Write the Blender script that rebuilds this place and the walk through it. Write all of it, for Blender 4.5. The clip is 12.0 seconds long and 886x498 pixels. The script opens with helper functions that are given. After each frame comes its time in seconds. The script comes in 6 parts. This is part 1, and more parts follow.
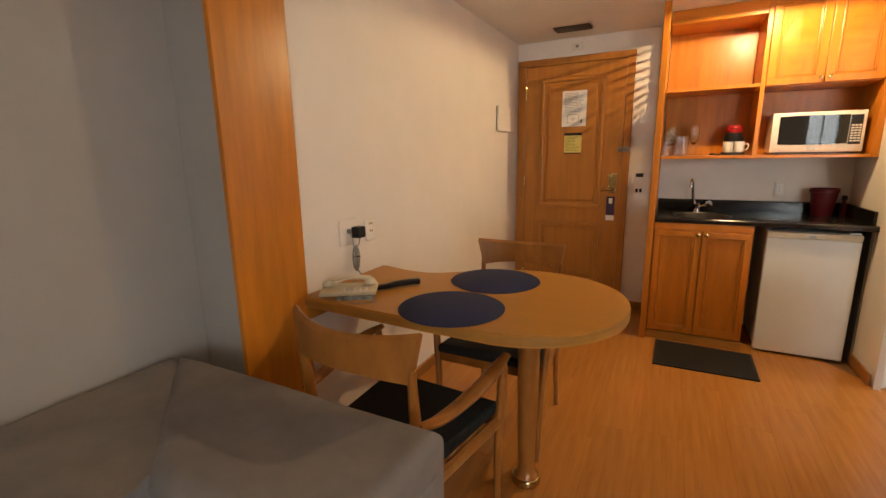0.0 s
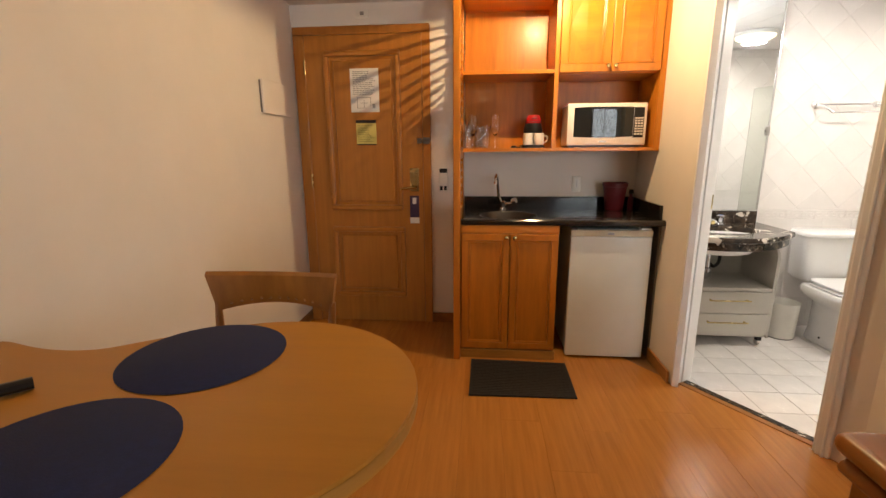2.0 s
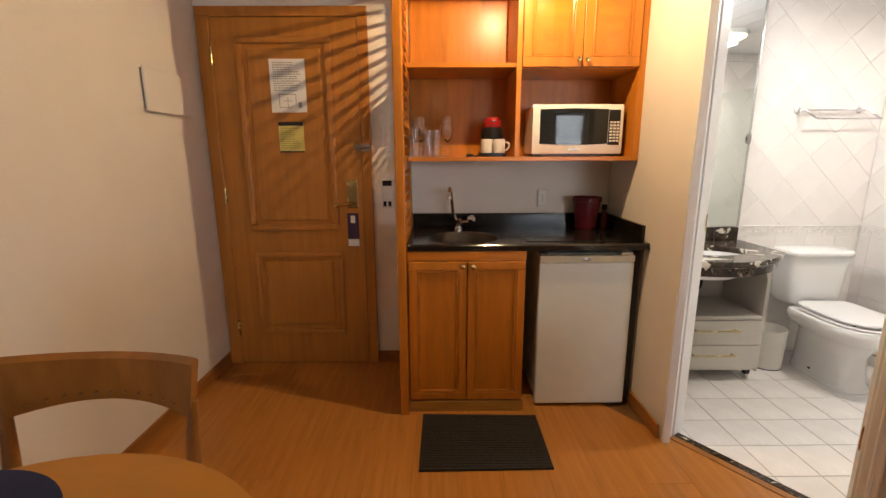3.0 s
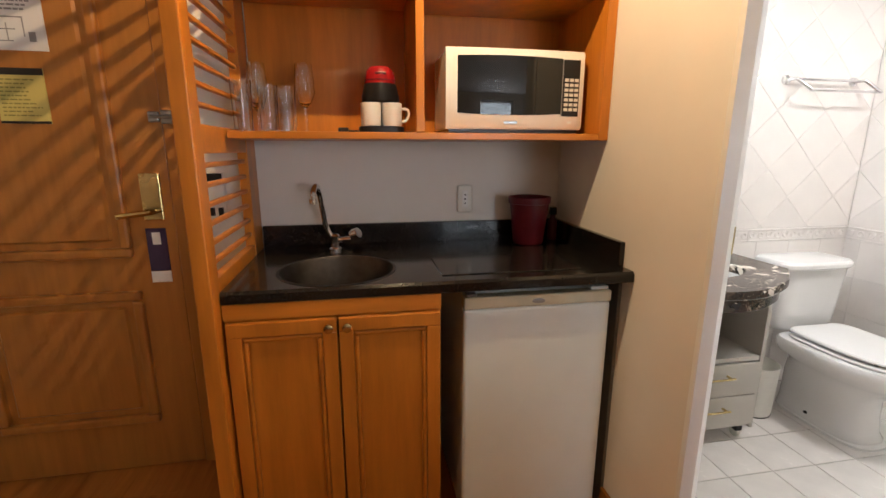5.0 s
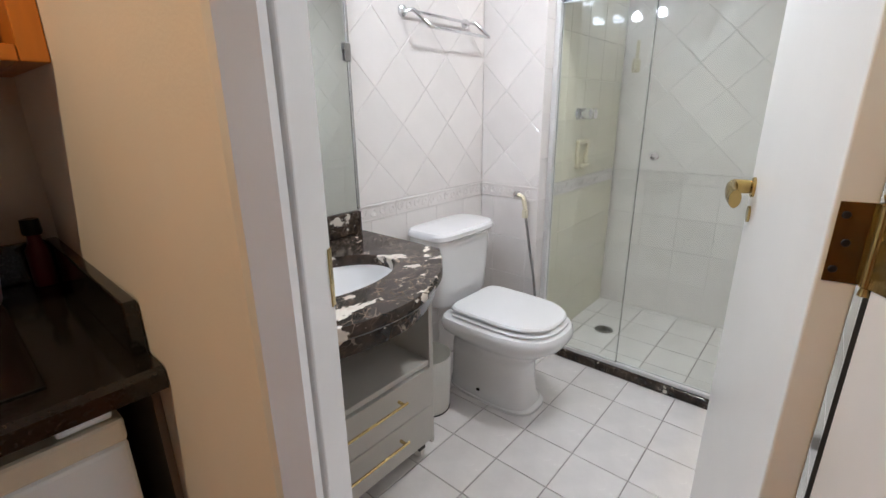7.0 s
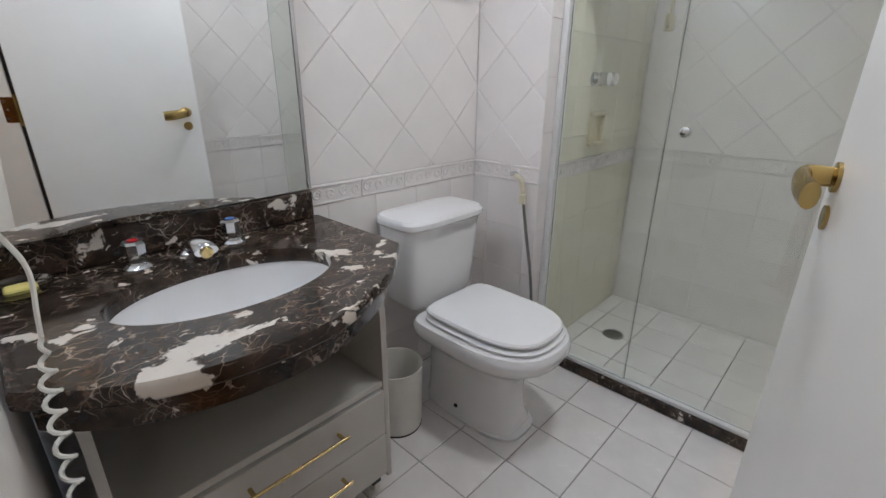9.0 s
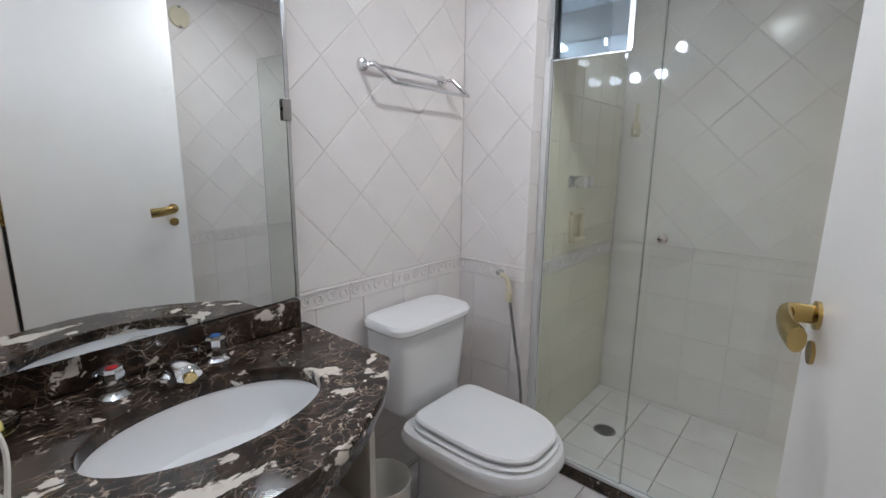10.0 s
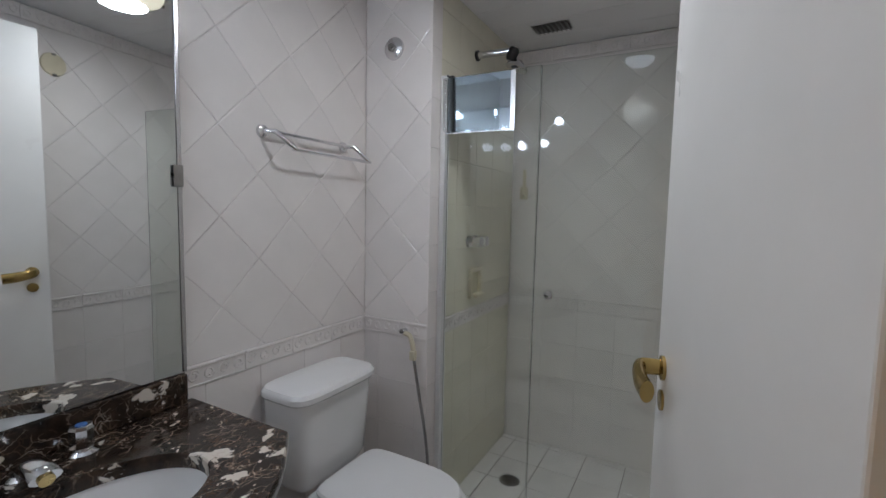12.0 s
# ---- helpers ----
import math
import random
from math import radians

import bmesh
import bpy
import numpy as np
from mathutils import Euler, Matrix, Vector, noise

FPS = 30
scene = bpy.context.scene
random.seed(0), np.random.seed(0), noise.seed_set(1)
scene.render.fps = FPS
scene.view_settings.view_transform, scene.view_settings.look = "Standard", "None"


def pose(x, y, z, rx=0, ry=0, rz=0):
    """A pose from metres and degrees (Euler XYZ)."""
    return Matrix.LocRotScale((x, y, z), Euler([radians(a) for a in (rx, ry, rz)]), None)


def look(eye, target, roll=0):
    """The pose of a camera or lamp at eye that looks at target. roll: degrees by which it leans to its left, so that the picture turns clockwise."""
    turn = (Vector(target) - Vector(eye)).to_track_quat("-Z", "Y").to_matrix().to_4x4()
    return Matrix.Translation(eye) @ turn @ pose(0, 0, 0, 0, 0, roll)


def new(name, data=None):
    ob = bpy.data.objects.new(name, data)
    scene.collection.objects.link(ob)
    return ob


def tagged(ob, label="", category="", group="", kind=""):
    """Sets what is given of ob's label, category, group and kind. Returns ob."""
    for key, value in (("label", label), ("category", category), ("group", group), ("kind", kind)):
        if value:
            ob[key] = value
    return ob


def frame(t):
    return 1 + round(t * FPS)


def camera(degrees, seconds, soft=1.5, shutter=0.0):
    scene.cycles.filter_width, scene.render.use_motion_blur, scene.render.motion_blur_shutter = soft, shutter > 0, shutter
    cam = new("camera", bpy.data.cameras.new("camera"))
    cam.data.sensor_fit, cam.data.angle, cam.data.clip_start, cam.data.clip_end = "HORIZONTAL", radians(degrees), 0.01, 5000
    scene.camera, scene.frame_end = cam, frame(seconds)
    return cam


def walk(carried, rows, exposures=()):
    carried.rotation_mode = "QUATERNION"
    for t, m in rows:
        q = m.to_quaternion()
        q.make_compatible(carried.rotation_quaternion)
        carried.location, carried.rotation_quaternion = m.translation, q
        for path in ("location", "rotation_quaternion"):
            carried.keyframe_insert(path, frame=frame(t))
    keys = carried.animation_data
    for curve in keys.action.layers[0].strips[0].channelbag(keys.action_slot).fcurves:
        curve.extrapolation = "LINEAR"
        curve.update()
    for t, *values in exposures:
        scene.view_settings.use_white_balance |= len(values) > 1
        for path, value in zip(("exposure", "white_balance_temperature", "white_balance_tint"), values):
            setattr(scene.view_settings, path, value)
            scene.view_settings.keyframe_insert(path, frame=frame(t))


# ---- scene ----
cam = camera(90.0, 12.0)
PATH = [
    (0, (0.529, 0.26, 1.354), (-0.368, 1.999, 0.942), -0.9),
    (0.5, (0.584, 0.395, 1.337), (-0.045, 2.246, 0.915), -1.1),
    (1, (0.537, 0.606, 1.334), (0.163, 2.531, 0.943), -1.3),
    (1.5, (0.551, 0.813, 1.331), (0.307, 2.752, 0.903), -1.1),
    (2, (0.570, 1.063, 1.320), (0.395, 3.007, 0.882), -0.4),
    (2.5, (0.582, 1.324, 1.317), (0.482, 3.275, 0.879), -0.1),
    (3, (0.606, 1.594, 1.333), (0.618, 3.555, 0.920), -0.2),
    (3.2, (0.628, 1.694, 1.331), (0.662, 3.655, 0.920), -0.5),
    (4.8, (0.799, 2.461, 1.272), (1.05, 4.397, 0.84), 0.5),
    (5, (0.821, 2.539, 1.274), (1.17, 4.459, 0.835), 0.1),
    (5.5, (1.007, 2.707, 1.252), (1.657, 4.539, 0.785), -0.2),
    (6, (1.209, 2.841, 1.27), (2.136, 4.549, 0.799), 1.0),
    (6.5, (1.368, 2.948, 1.233), (2.599, 4.408, 0.64), 1.4),
    (7, (1.494, 3.099, 1.233), (2.936, 4.351, 0.637), -0.7),
    (7.2, (1.533, 3.128, 1.223), (3.024, 4.304, 0.594), -0.4),
    (8.8, (1.847, 3.191, 1.177), (3.198, 4.477, 0.453), 0.6),
    (9, (1.848, 3.196, 1.182), (3.206, 4.49, 0.488), 0.4),
    (9.5, (1.833, 3.22, 1.221), (3.246, 4.51, 0.638), 0.1),
    (10, (1.844, 3.237, 1.291), (3.326, 4.523, 0.905), 0.7),
    (10.5, (1.843, 3.242, 1.349), (3.366, 4.524, 1.159), 1.3),
    (11, (1.834, 3.231, 1.395), (3.386, 4.491, 1.326), 1.4),
    (11.5, (1.822, 3.224, 1.387), (3.456, 4.377, 1.343), 1.6),
    (12, (1.821, 3.195, 1.345), (3.562, 4.165, 1.181), 1.2),
]
walk(cam, [(t, look(eye, target, roll)) for t, eye, target, roll in PATH], exposures=[(0.0, 0.22, 7050, 10), (1.5, 0.17, 6900, 10), (3.2, -0.04, 6600, 10), (5.0, -0.04, 6200, 10), (6.0, -0.12, 5800, 10), (7.2, -0.58, 5700, 10), (8.8, -1.0, 5650, 10), (10.0, -1.1, 5600, 10), (11.0, -1.42, 5600, 10), (12.0, -1.74, 5600, 10)])

# --- world, sun, lamps and exposure ---
world = bpy.data.worlds.new("sky")
scene.world = world
world.use_nodes = True
wn = world.node_tree.nodes
sky = wn.new("ShaderNodeTexSky")
sky.sky_type, sky.sun_disc = "NISHITA", False
sky.sun_elevation, sky.sun_rotation = radians(48), radians(20)
world.node_tree.links.new(sky.outputs[0], wn["Background"].inputs[0])
wn["Background"].inputs[1].default_value = 0.12
sun = new("sun", bpy.data.lights.new("sun", "SUN"))
sun.data.energy, sun.data.angle, sun.data.color = 2.5, radians(0.5), (1.0, 0.95, 0.88)
sun.matrix_world = look((0, 0, 30), (10, 22, 0))


def lamp(name, kind, place, target, watts, colour, size=0.1, size_y=None):
    ob = new(name, bpy.data.lights.new(name, kind))
    ob.data.energy, ob.data.color = watts, colour
    ob.matrix_world = look(place, target)
    if kind == "AREA":
        ob.data.size = size
        if size_y:
            ob.data.shape, ob.data.size_y = "RECTANGLE", size_y
        else:
            ob.data.shape = "DISK"
    else:
        ob.data.shadow_soft_size = size
    return ob


WARM, COOL = (1.0, 0.715, 0.385), (0.93, 0.96, 1.0)
spot = lamp("kitchen_spot_light", "SPOT", (1.005, 3.49, 2.262), (1.005, 3.4901, 0), 56, WARM, 0.007)
spot.data.spot_size, spot.data.spot_blend = radians(178), 0.15
# unseen warm fill light, added to brighten the living room
lamp("room_fill_light", "POINT", (0.55, -0.35, 2.14), (0.55, -0.35, 0), 1.6, WARM, 0.06)
lamp("window_light", "AREA", (3.05, -3.16, 1.27), (3.05, 2, 1.2), 56, (0.86, 0.93, 1.0), 1.26, 1.76)
lamp("bath_ceiling_light", "AREA", (2.95, 3.61, 2.178), (2.95, 3.6101, 0), 15.5, (1.0, 0.95, 0.87), 0.17)
lamp("bath_ceiling_light", "AREA", (2.33, 3.50, 2.21), (2.33, 3.5001, 0), 8, COOL, 0.12)
for by, bz in ((4.06, 2.01), (4.16, 1.86), (4.32, 1.85), (4.41, 2.00)):
    lamp("wall_bulb_light", "POINT", (1.90, by, bz), (2, by, 0), 6.0, COOL, 0.03)


# --- materials ---
def material(name, colour, rough=0.5, metal=0.0, vary=0.12, scale=6.0, stretch=(1, 1, 1), bump=0.0, bump_scale=60.0, second=None, spots=0.0, island=0.0, coat=0.0, rvary=0.08):
    m = bpy.data.materials.new(name)
    m.use_nodes = True
    nt = m.node_tree
    bs = nt.nodes["Principled BSDF"]
    bs.inputs["Metallic"].default_value = metal
    bs.inputs["Coat Weight"].default_value = coat * 0.5
    bs.inputs["Specular IOR Level"].default_value = 0.5 if metal or rough < 0.2 else 0.34
    tc, mp = nt.nodes.new("ShaderNodeTexCoord"), nt.nodes.new("ShaderNodeMapping")
    mp.inputs["Scale"].default_value = stretch
    nt.links.new(tc.outputs["Object"], mp.inputs[0])
    n1 = nt.nodes.new("ShaderNodeTexNoise")
    n1.inputs["Scale"].default_value, n1.inputs["Detail"].default_value, n1.inputs["Roughness"].default_value = scale, 6, 0.6
    nt.links.new(mp.outputs[0], n1.inputs["Vector"])
    ramp = nt.nodes.new("ShaderNodeValToRGB")
    dark = second or tuple(c * (1 - 2 * vary) for c in colour)
    light = tuple(min(1, c * (1 + vary)) for c in colour)
    ramp.color_ramp.elements[0].color, ramp.color_ramp.elements[0].position = (*dark, 1), 0.3
    ramp.color_ramp.elements[1].color, ramp.color_ramp.elements[1].position = (*light, 1), 0.7
    nt.links.new(n1.outputs[0], ramp.inputs[0])
    out = ramp.outputs[0]
    if spots:
        n3 = nt.nodes.new("ShaderNodeTexNoise")
        n3.inputs["Scale"].default_value, n3.inputs["Detail"].default_value = 0.9, 3
        nt.links.new(tc.outputs["Object"], n3.inputs["Vector"])
        mr = nt.nodes.new("ShaderNodeMapRange")
        mr.inputs[1].default_value, mr.inputs[2].default_value = 0.35, 0.75
        mr.inputs[3].default_value, mr.inputs[4].default_value = 1.0, 1.0 - spots
        nt.links.new(n3.outputs[0], mr.inputs[0])
        mul = nt.nodes.new("ShaderNodeMix")
        mul.data_type, mul.blend_type = "RGBA", "MULTIPLY"
        mul.inputs[0].default_value = 1.0
        nt.links.new(out, mul.inputs[6])
        nt.links.new(mr.outputs[0], mul.inputs[7])
        out = mul.outputs[2]
    if island:
        oi, hs = nt.nodes.new("ShaderNodeObjectInfo"), nt.nodes.new("ShaderNodeHueSaturation")
        mr = nt.nodes.new("ShaderNodeMapRange")
        mr.inputs[3].default_value, mr.inputs[4].default_value = 1 - island, 1 + island
        nt.links.new(oi.outputs["Random"], mr.inputs[0])
        nt.links.new(mr.outputs[0], hs.inputs["Value"])
        nt.links.new(out, hs.inputs["Color"])
        out = hs.outputs[0]
    nt.links.new(out, bs.inputs["Base Color"])
    rr = nt.nodes.new("ShaderNodeMapRange")
    rr.inputs[3].default_value, rr.inputs[4].default_value = max(0.02, rough - rvary), min(1, rough + rvary)
    nt.links.new(n1.outputs[0], rr.inputs[0])
    nt.links.new(rr.outputs[0], bs.inputs["Roughness"])
    if bump:
        n2, bp = nt.nodes.new("ShaderNodeTexNoise"), nt.nodes.new("ShaderNodeBump")
        n2.inputs["Scale"].default_value, n2.inputs["Detail"].default_value = bump_scale, 4
        bp.inputs["Strength"].default_value, bp.inputs["Distance"].default_value = bump, 0.004
        nt.links.new(mp.outputs[0] if stretch != (1, 1, 1) else tc.outputs["Object"], n2.inputs["Vector"])
        nt.links.new(n2.outputs[0], bp.inputs["Height"])
        nt.links.new(bp.outputs[0], bs.inputs["Normal"])
    return m


def glass(name, tint=(0.93, 0.97, 0.95), ior=1.5):
    m = bpy.data.materials.new(name)
    m.use_nodes = True
    nt = m.node_tree
    bs = nt.nodes["Principled BSDF"]
    bs.inputs["Base Color"].default_value = (*tint, 1)
    bs.inputs["Roughness"].default_value = 0.01
    bs.inputs["Transmission Weight"].default_value = 1.0
    bs.inputs["IOR"].default_value = ior
    return m


def glow(name, colour, strength):
    m = bpy.data.materials.new(name)
    m.use_nodes = True
    bs = m.node_tree.nodes["Principled BSDF"]
    bs.inputs["Base Color"].default_value = (0.8, 0.8, 0.8, 1)
    bs.inputs["Emission Color"].default_value = (*colour, 1)
    bs.inputs["Emission Strength"].default_value = strength
    return m


def marble(name):
    """Dark brown stone with fine pale veins and broken white chips."""
    m = material(name, (0.040, 0.026, 0.018), 0.12, 0, 0.3, 22, second=(0.007, 0.005, 0.0045), rvary=0.03)
    nt = m.node_tree
    bs = nt.nodes["Principled BSDF"]
    base = bs.inputs["Base Color"].links[0].from_socket
    tc = nt.nodes.new("ShaderNodeTexCoord")

    def node(kind, **values):
        n = nt.nodes.new("ShaderNode" + kind)
        for key, value in values.items():
            n.inputs[key.replace("_", " ")].default_value = value
        return n

    def warped(scale, amount, squash=(0.75, 1.6, 1.2)):
        w = node("TexNoise", Scale=scale, Detail=5.0)
        nt.links.new(tc.outputs["Object"], w.inputs["Vector"])
        add = nt.nodes.new("ShaderNodeMix")
        add.data_type, add.blend_type = "RGBA", "ADD"
        add.inputs[0].default_value = amount
        nt.links.new(tc.outputs["Object"], add.inputs[6])
        nt.links.new(w.outputs["Color"], add.inputs[7])
        mp = nt.nodes.new("ShaderNodeMapping")
        mp.inputs["Rotation"].default_value = (0.3, 0.2, 0.5)
        mp.inputs["Scale"].default_value = squash
        nt.links.new(add.outputs[2], mp.inputs[0])
        return mp.outputs[0]

    def mixed(factor, low, colour):
        mx = nt.nodes.new("ShaderNodeMix")
        mx.data_type = "RGBA"
        nt.links.new(factor, mx.inputs[0])
        nt.links.new(low, mx.inputs[6])
        mx.inputs[7].default_value = (*colour, 1)
        return mx.outputs[2]

    def times(a, b):
        mm = nt.nodes.new("ShaderNodeMath")
        mm.operation = "MULTIPLY"
        nt.links.new(a, mm.inputs[0])
        nt.links.new(b, mm.inputs[1])
        return mm.outputs[0]

    def ranged(sock, lo, hi, a=0.0, b=1.0):
        r = nt.nodes.new("ShaderNodeMapRange")
        for i, v in ((1, lo), (2, hi), (3, a), (4, b)):
            r.inputs[i].default_value = v
        nt.links.new(sock, r.inputs[0])
        return r.outputs[0]

    colour = base
    for scale, width, warp, tint, seed in ((34, 0.07, 0.14, (0.13, 0.085, 0.055), 12.0), (26, 0.035, 0.12, (0.42, 0.33, 0.25), 15.0), (8, 0.010, 0.18, (0.50, 0.42, 0.33), 6.0)):
        v = node("TexVoronoi", Scale=float(scale))
        v.feature = "DISTANCE_TO_EDGE"
        nt.links.new(warped(9.0, warp), v.inputs["Vector"])
        mask = node("TexNoise", Scale=seed, Detail=2.0)
        nt.links.new(tc.outputs["Object"], mask.inputs["Vector"])
        colour = mixed(times(ranged(v.outputs["Distance"], 0.0, width, 1.0, 0.0), ranged(mask.outputs[0], 0.47, 0.66)), colour, tint)
    for scale, cut, twist, tint in ((8.0, 0.625, 0.35, (0.64, 0.58, 0.50)), (17.0, 0.65, 0.4, (0.58, 0.50, 0.42)), (42.0, 0.67, 0.4, (0.42, 0.34, 0.27))):
        patch = node("TexNoise", Scale=scale, Detail=5.0, Roughness=0.55, Distortion=twist)
        nt.links.new(warped(30.0, 0.02, (1.0, 1.25, 1.1)), patch.inputs["Vector"])
        colour = mixed(ranged(patch.outputs[0], cut, cut + 0.018), colour, tint)
    nt.links.new(colour, bs.inputs["Base Color"])
    bs.inputs["Specular IOR Level"].default_value = 0.4
    return m


PAINT = material("wall_paint", (0.80, 0.755, 0.70), 0.62, 0, 0.02, 3, bump=0.10, bump_scale=220, spots=0.04)
CEIL = material("ceiling_paint", (0.78, 0.76, 0.73), 0.7, 0, 0.02, 3, bump=0.08, bump_scale=200)
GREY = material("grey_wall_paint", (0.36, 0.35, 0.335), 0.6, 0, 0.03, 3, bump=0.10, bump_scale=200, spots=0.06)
BATHCEIL = material("bath_ceiling_paint", (0.80, 0.79, 0.79), 0.36, 0, 0.015, 4, bump=0.02, bump_scale=60, rvary=0.015)
WOOD = material("varnished_orange_wood", (0.55, 0.190, 0.020), 0.32, 0, 0.14, 5, (3.2, 3.2, 0.35), 0.05, 24, coat=0.25)
WOODH = material("varnished_orange_wood_lying", (0.55, 0.190, 0.020), 0.32, 0, 0.14, 5, (0.35, 3.2, 3.2), 0.05, 24, coat=0.25)
DOORW = material("brown_door_veneer", (0.40, 0.158, 0.028), 0.36, 0, 0.085, 6, (4.5, 4.5, 0.3), 0.05, 24, coat=0.15)
TABLEW = material("tan_table_veneer", (0.47, 0.210, 0.031), 0.42, 0, 0.045, 5, (0.4, 3.5, 3.5), 0.04, 30, coat=0.15)
EDGEW = material("tan_table_edge", (0.40, 0.195, 0.042), 0.5, 0, 0.12, 8, (0.5, 0.5, 3), 0.06, 40)
CHAIRW = material("honey_chair_wood", (0.34, 0.134, 0.027), 0.33, 0, 0.16, 7, (2, 2, 0.6), 0.05, 30, coat=0.2)
DESKW = material("reddish_desk_wood", (0.34, 0.135, 0.029), 0.32, 0, 0.16, 5, (3, 0.4, 3), 0.05, 30, coat=0.25)
PLANK = material("laminate_plank", (0.465, 0.190, 0.043), 0.22, 0, 0.09, 4, (9, 0.5, 1), 0.02, 30, island=0.03, rvary=0.06)
GAP = material("dark_joint", (0.20, 0.09, 0.03), 0.8, 0, 0.1, 10)
GRANITE = material("black_granite", (0.014, 0.012, 0.011), 0.13, 0, 0.6, 160, rvary=0.04)
MARBLE = marble("brown_veined_marble")
TILE = material("white_glazed_tile", (0.80, 0.755, 0.725), 0.10, 0, 0.03, 3, bump=0.20, bump_scale=26, island=0.02, rvary=0.03)
FTILE = material("white_floor_tile", (0.77, 0.735, 0.71), 0.25, 0, 0.05, 6, bump=0.03, bump_scale=25, island=0.03)
GROUT = material("grey_grout", (0.36, 0.32, 0.285), 0.85, 0, 0.2, 20)
WGROUT = material("pale_grout", (0.80, 0.75, 0.71), 0.8, 0, 0.1, 20)
PORC = material("white_porcelain", (0.82, 0.81, 0.80), 0.10, 0, 0.015, 3, coat=0.4, rvary=0.03)
WHITE = material("white_gloss_paint", (0.80, 0.79, 0.77), 0.30, 0, 0.02, 4, bump=0.03, bump_scale=60)
PLASTIC = material("white_plastic", (0.78, 0.76, 0.70), 0.35, 0, 0.03, 8)
CREAM = material("aged_cream_plastic", (0.66, 0.60, 0.44), 0.4, 0, 0.06, 8)
FRIDGE = material("fridge_enamel", (0.78, 0.83, 0.80), 0.30, 0, 0.03, 3, bump=0.03, bump_scale=120)
BLACK = material("black_plastic", (0.014, 0.013, 0.013), 0.32, 0, 0.2, 12)
RUBBER = material("dark_ribbed_mat", (0.028, 0.024, 0.022), 0.85, 0, 0.35, 90, bump=0.5, bump_scale=180)
NAVY = material("navy_woven_mat", (0.015, 0.023, 0.085), 0.8, 0, 0.1, 60, bump=0.35, bump_scale=260)
SEATF = material("black_green_seat_cloth", (0.012, 0.016, 0.016), 0.85, 0, 0.3, 60, bump=0.4, bump_scale=240)
SOFA = material("grey_sofa_cloth", (0.245, 0.228, 0.222), 0.9, 0, 0.09, 7, bump=0.35, bump_scale=320, spots=0.18)
CHROME = material("chrome", (0.72, 0.72, 0.73), 0.10, 1.0, 0.05, 8, rvary=0.05)
ALU = material("satin_aluminium", (0.62, 0.62, 0.62), 0.22, 1.0, 0.02, 20, (1, 1, 0.2))
PALEALU = material("pale_anodised_aluminium", (0.80, 0.80, 0.80), 0.38, 0.6, 0.02, 20)
AGED = material("aged_brass", (0.47, 0.345, 0.13), 0.20, 1.0, 0.12, 14)
BRASS = material("brass", (0.60, 0.46, 0.20), 0.26, 1.0, 0.12, 14)
STEEL = material("brushed_steel", (0.34, 0.325, 0.31), 0.30, 1.0, 0.10, 30)
SINKM = material("dull_sink_steel", (0.085, 0.08, 0.078), 0.42, 1.0, 0.12, 30)
REDP = material("red_plastic", (0.36, 0.012, 0.014), 0.28, 0, 0.08, 8)
WINE = material("wine_red_bucket", (0.115, 0.008, 0.014), 0.38, 0, 0.10, 8)
PAPER = material("printed_paper", (0.76, 0.74, 0.71), 0.7, 0, 0.02, 6)
YELLOW = material("yellow_card", (0.62, 0.53, 0.16), 0.55, 0, 0.05, 6)
INK = material("grey_ink", (0.30, 0.29, 0.285), 0.7, 0, 0.1, 10)
CTILE = material("cream_glazed_tile", (0.77, 0.735, 0.60), 0.16, 0, 0.04, 3, bump=0.03, bump_scale=18, rvary=0.05)
GREYCAB = material("warm_grey_laminate", (0.50, 0.475, 0.43), 0.42, 0, 0.03, 5, bump=0.03, bump_scale=90)
# dark grey for seals and fittings; also paints shade into recesses
DARKSHADE = material("dark_grey_and_shade", (0.20, 0.19, 0.175), 0.5, 0, 0.04, 5)
MIRROR = material("mirror_silver", (0.86, 0.88, 0.88), 0.012, 1.0, 0.004, 2, rvary=0.0)
GLASS = glass("shower_glass", (0.865, 0.90, 0.865))
CUPG = glass("clear_glass", (0.97, 0.98, 0.97))
SILVERED = material("silvered_plate", (0.19, 0.215, 0.23), 0.03, 1.0, 0.05, 3, rvary=0.01)
SCREEN = material("dark_oven_glass", (0.010, 0.011, 0.012), 0.03, 0, 0.05, 3, rvary=0.005)
BULB = glow("cool_bulb", (0.92, 0.96, 1.0), 22)
DIFF = glow("warm_diffuser", (1.0, 0.85, 0.56), 2.6)
COOLD = glow("cool_diffuser", (0.92, 0.96, 1.0), 6.0)
# glow of the added fill lamp and of the kitchen spot bulb
ROOMD = glow("fill_lamp_and_bulb_glow", (1.0, 0.72, 0.45), 8.0)
PURPLE = material("purple_card", (0.045, 0.025, 0.07), 0.5, 0, 0.1, 8)
CITY = material("pale_render", (0.50, 0.52, 0.55), 0.8, 0, 0.08, 2)


# --- shape helpers ---
BASE = {}


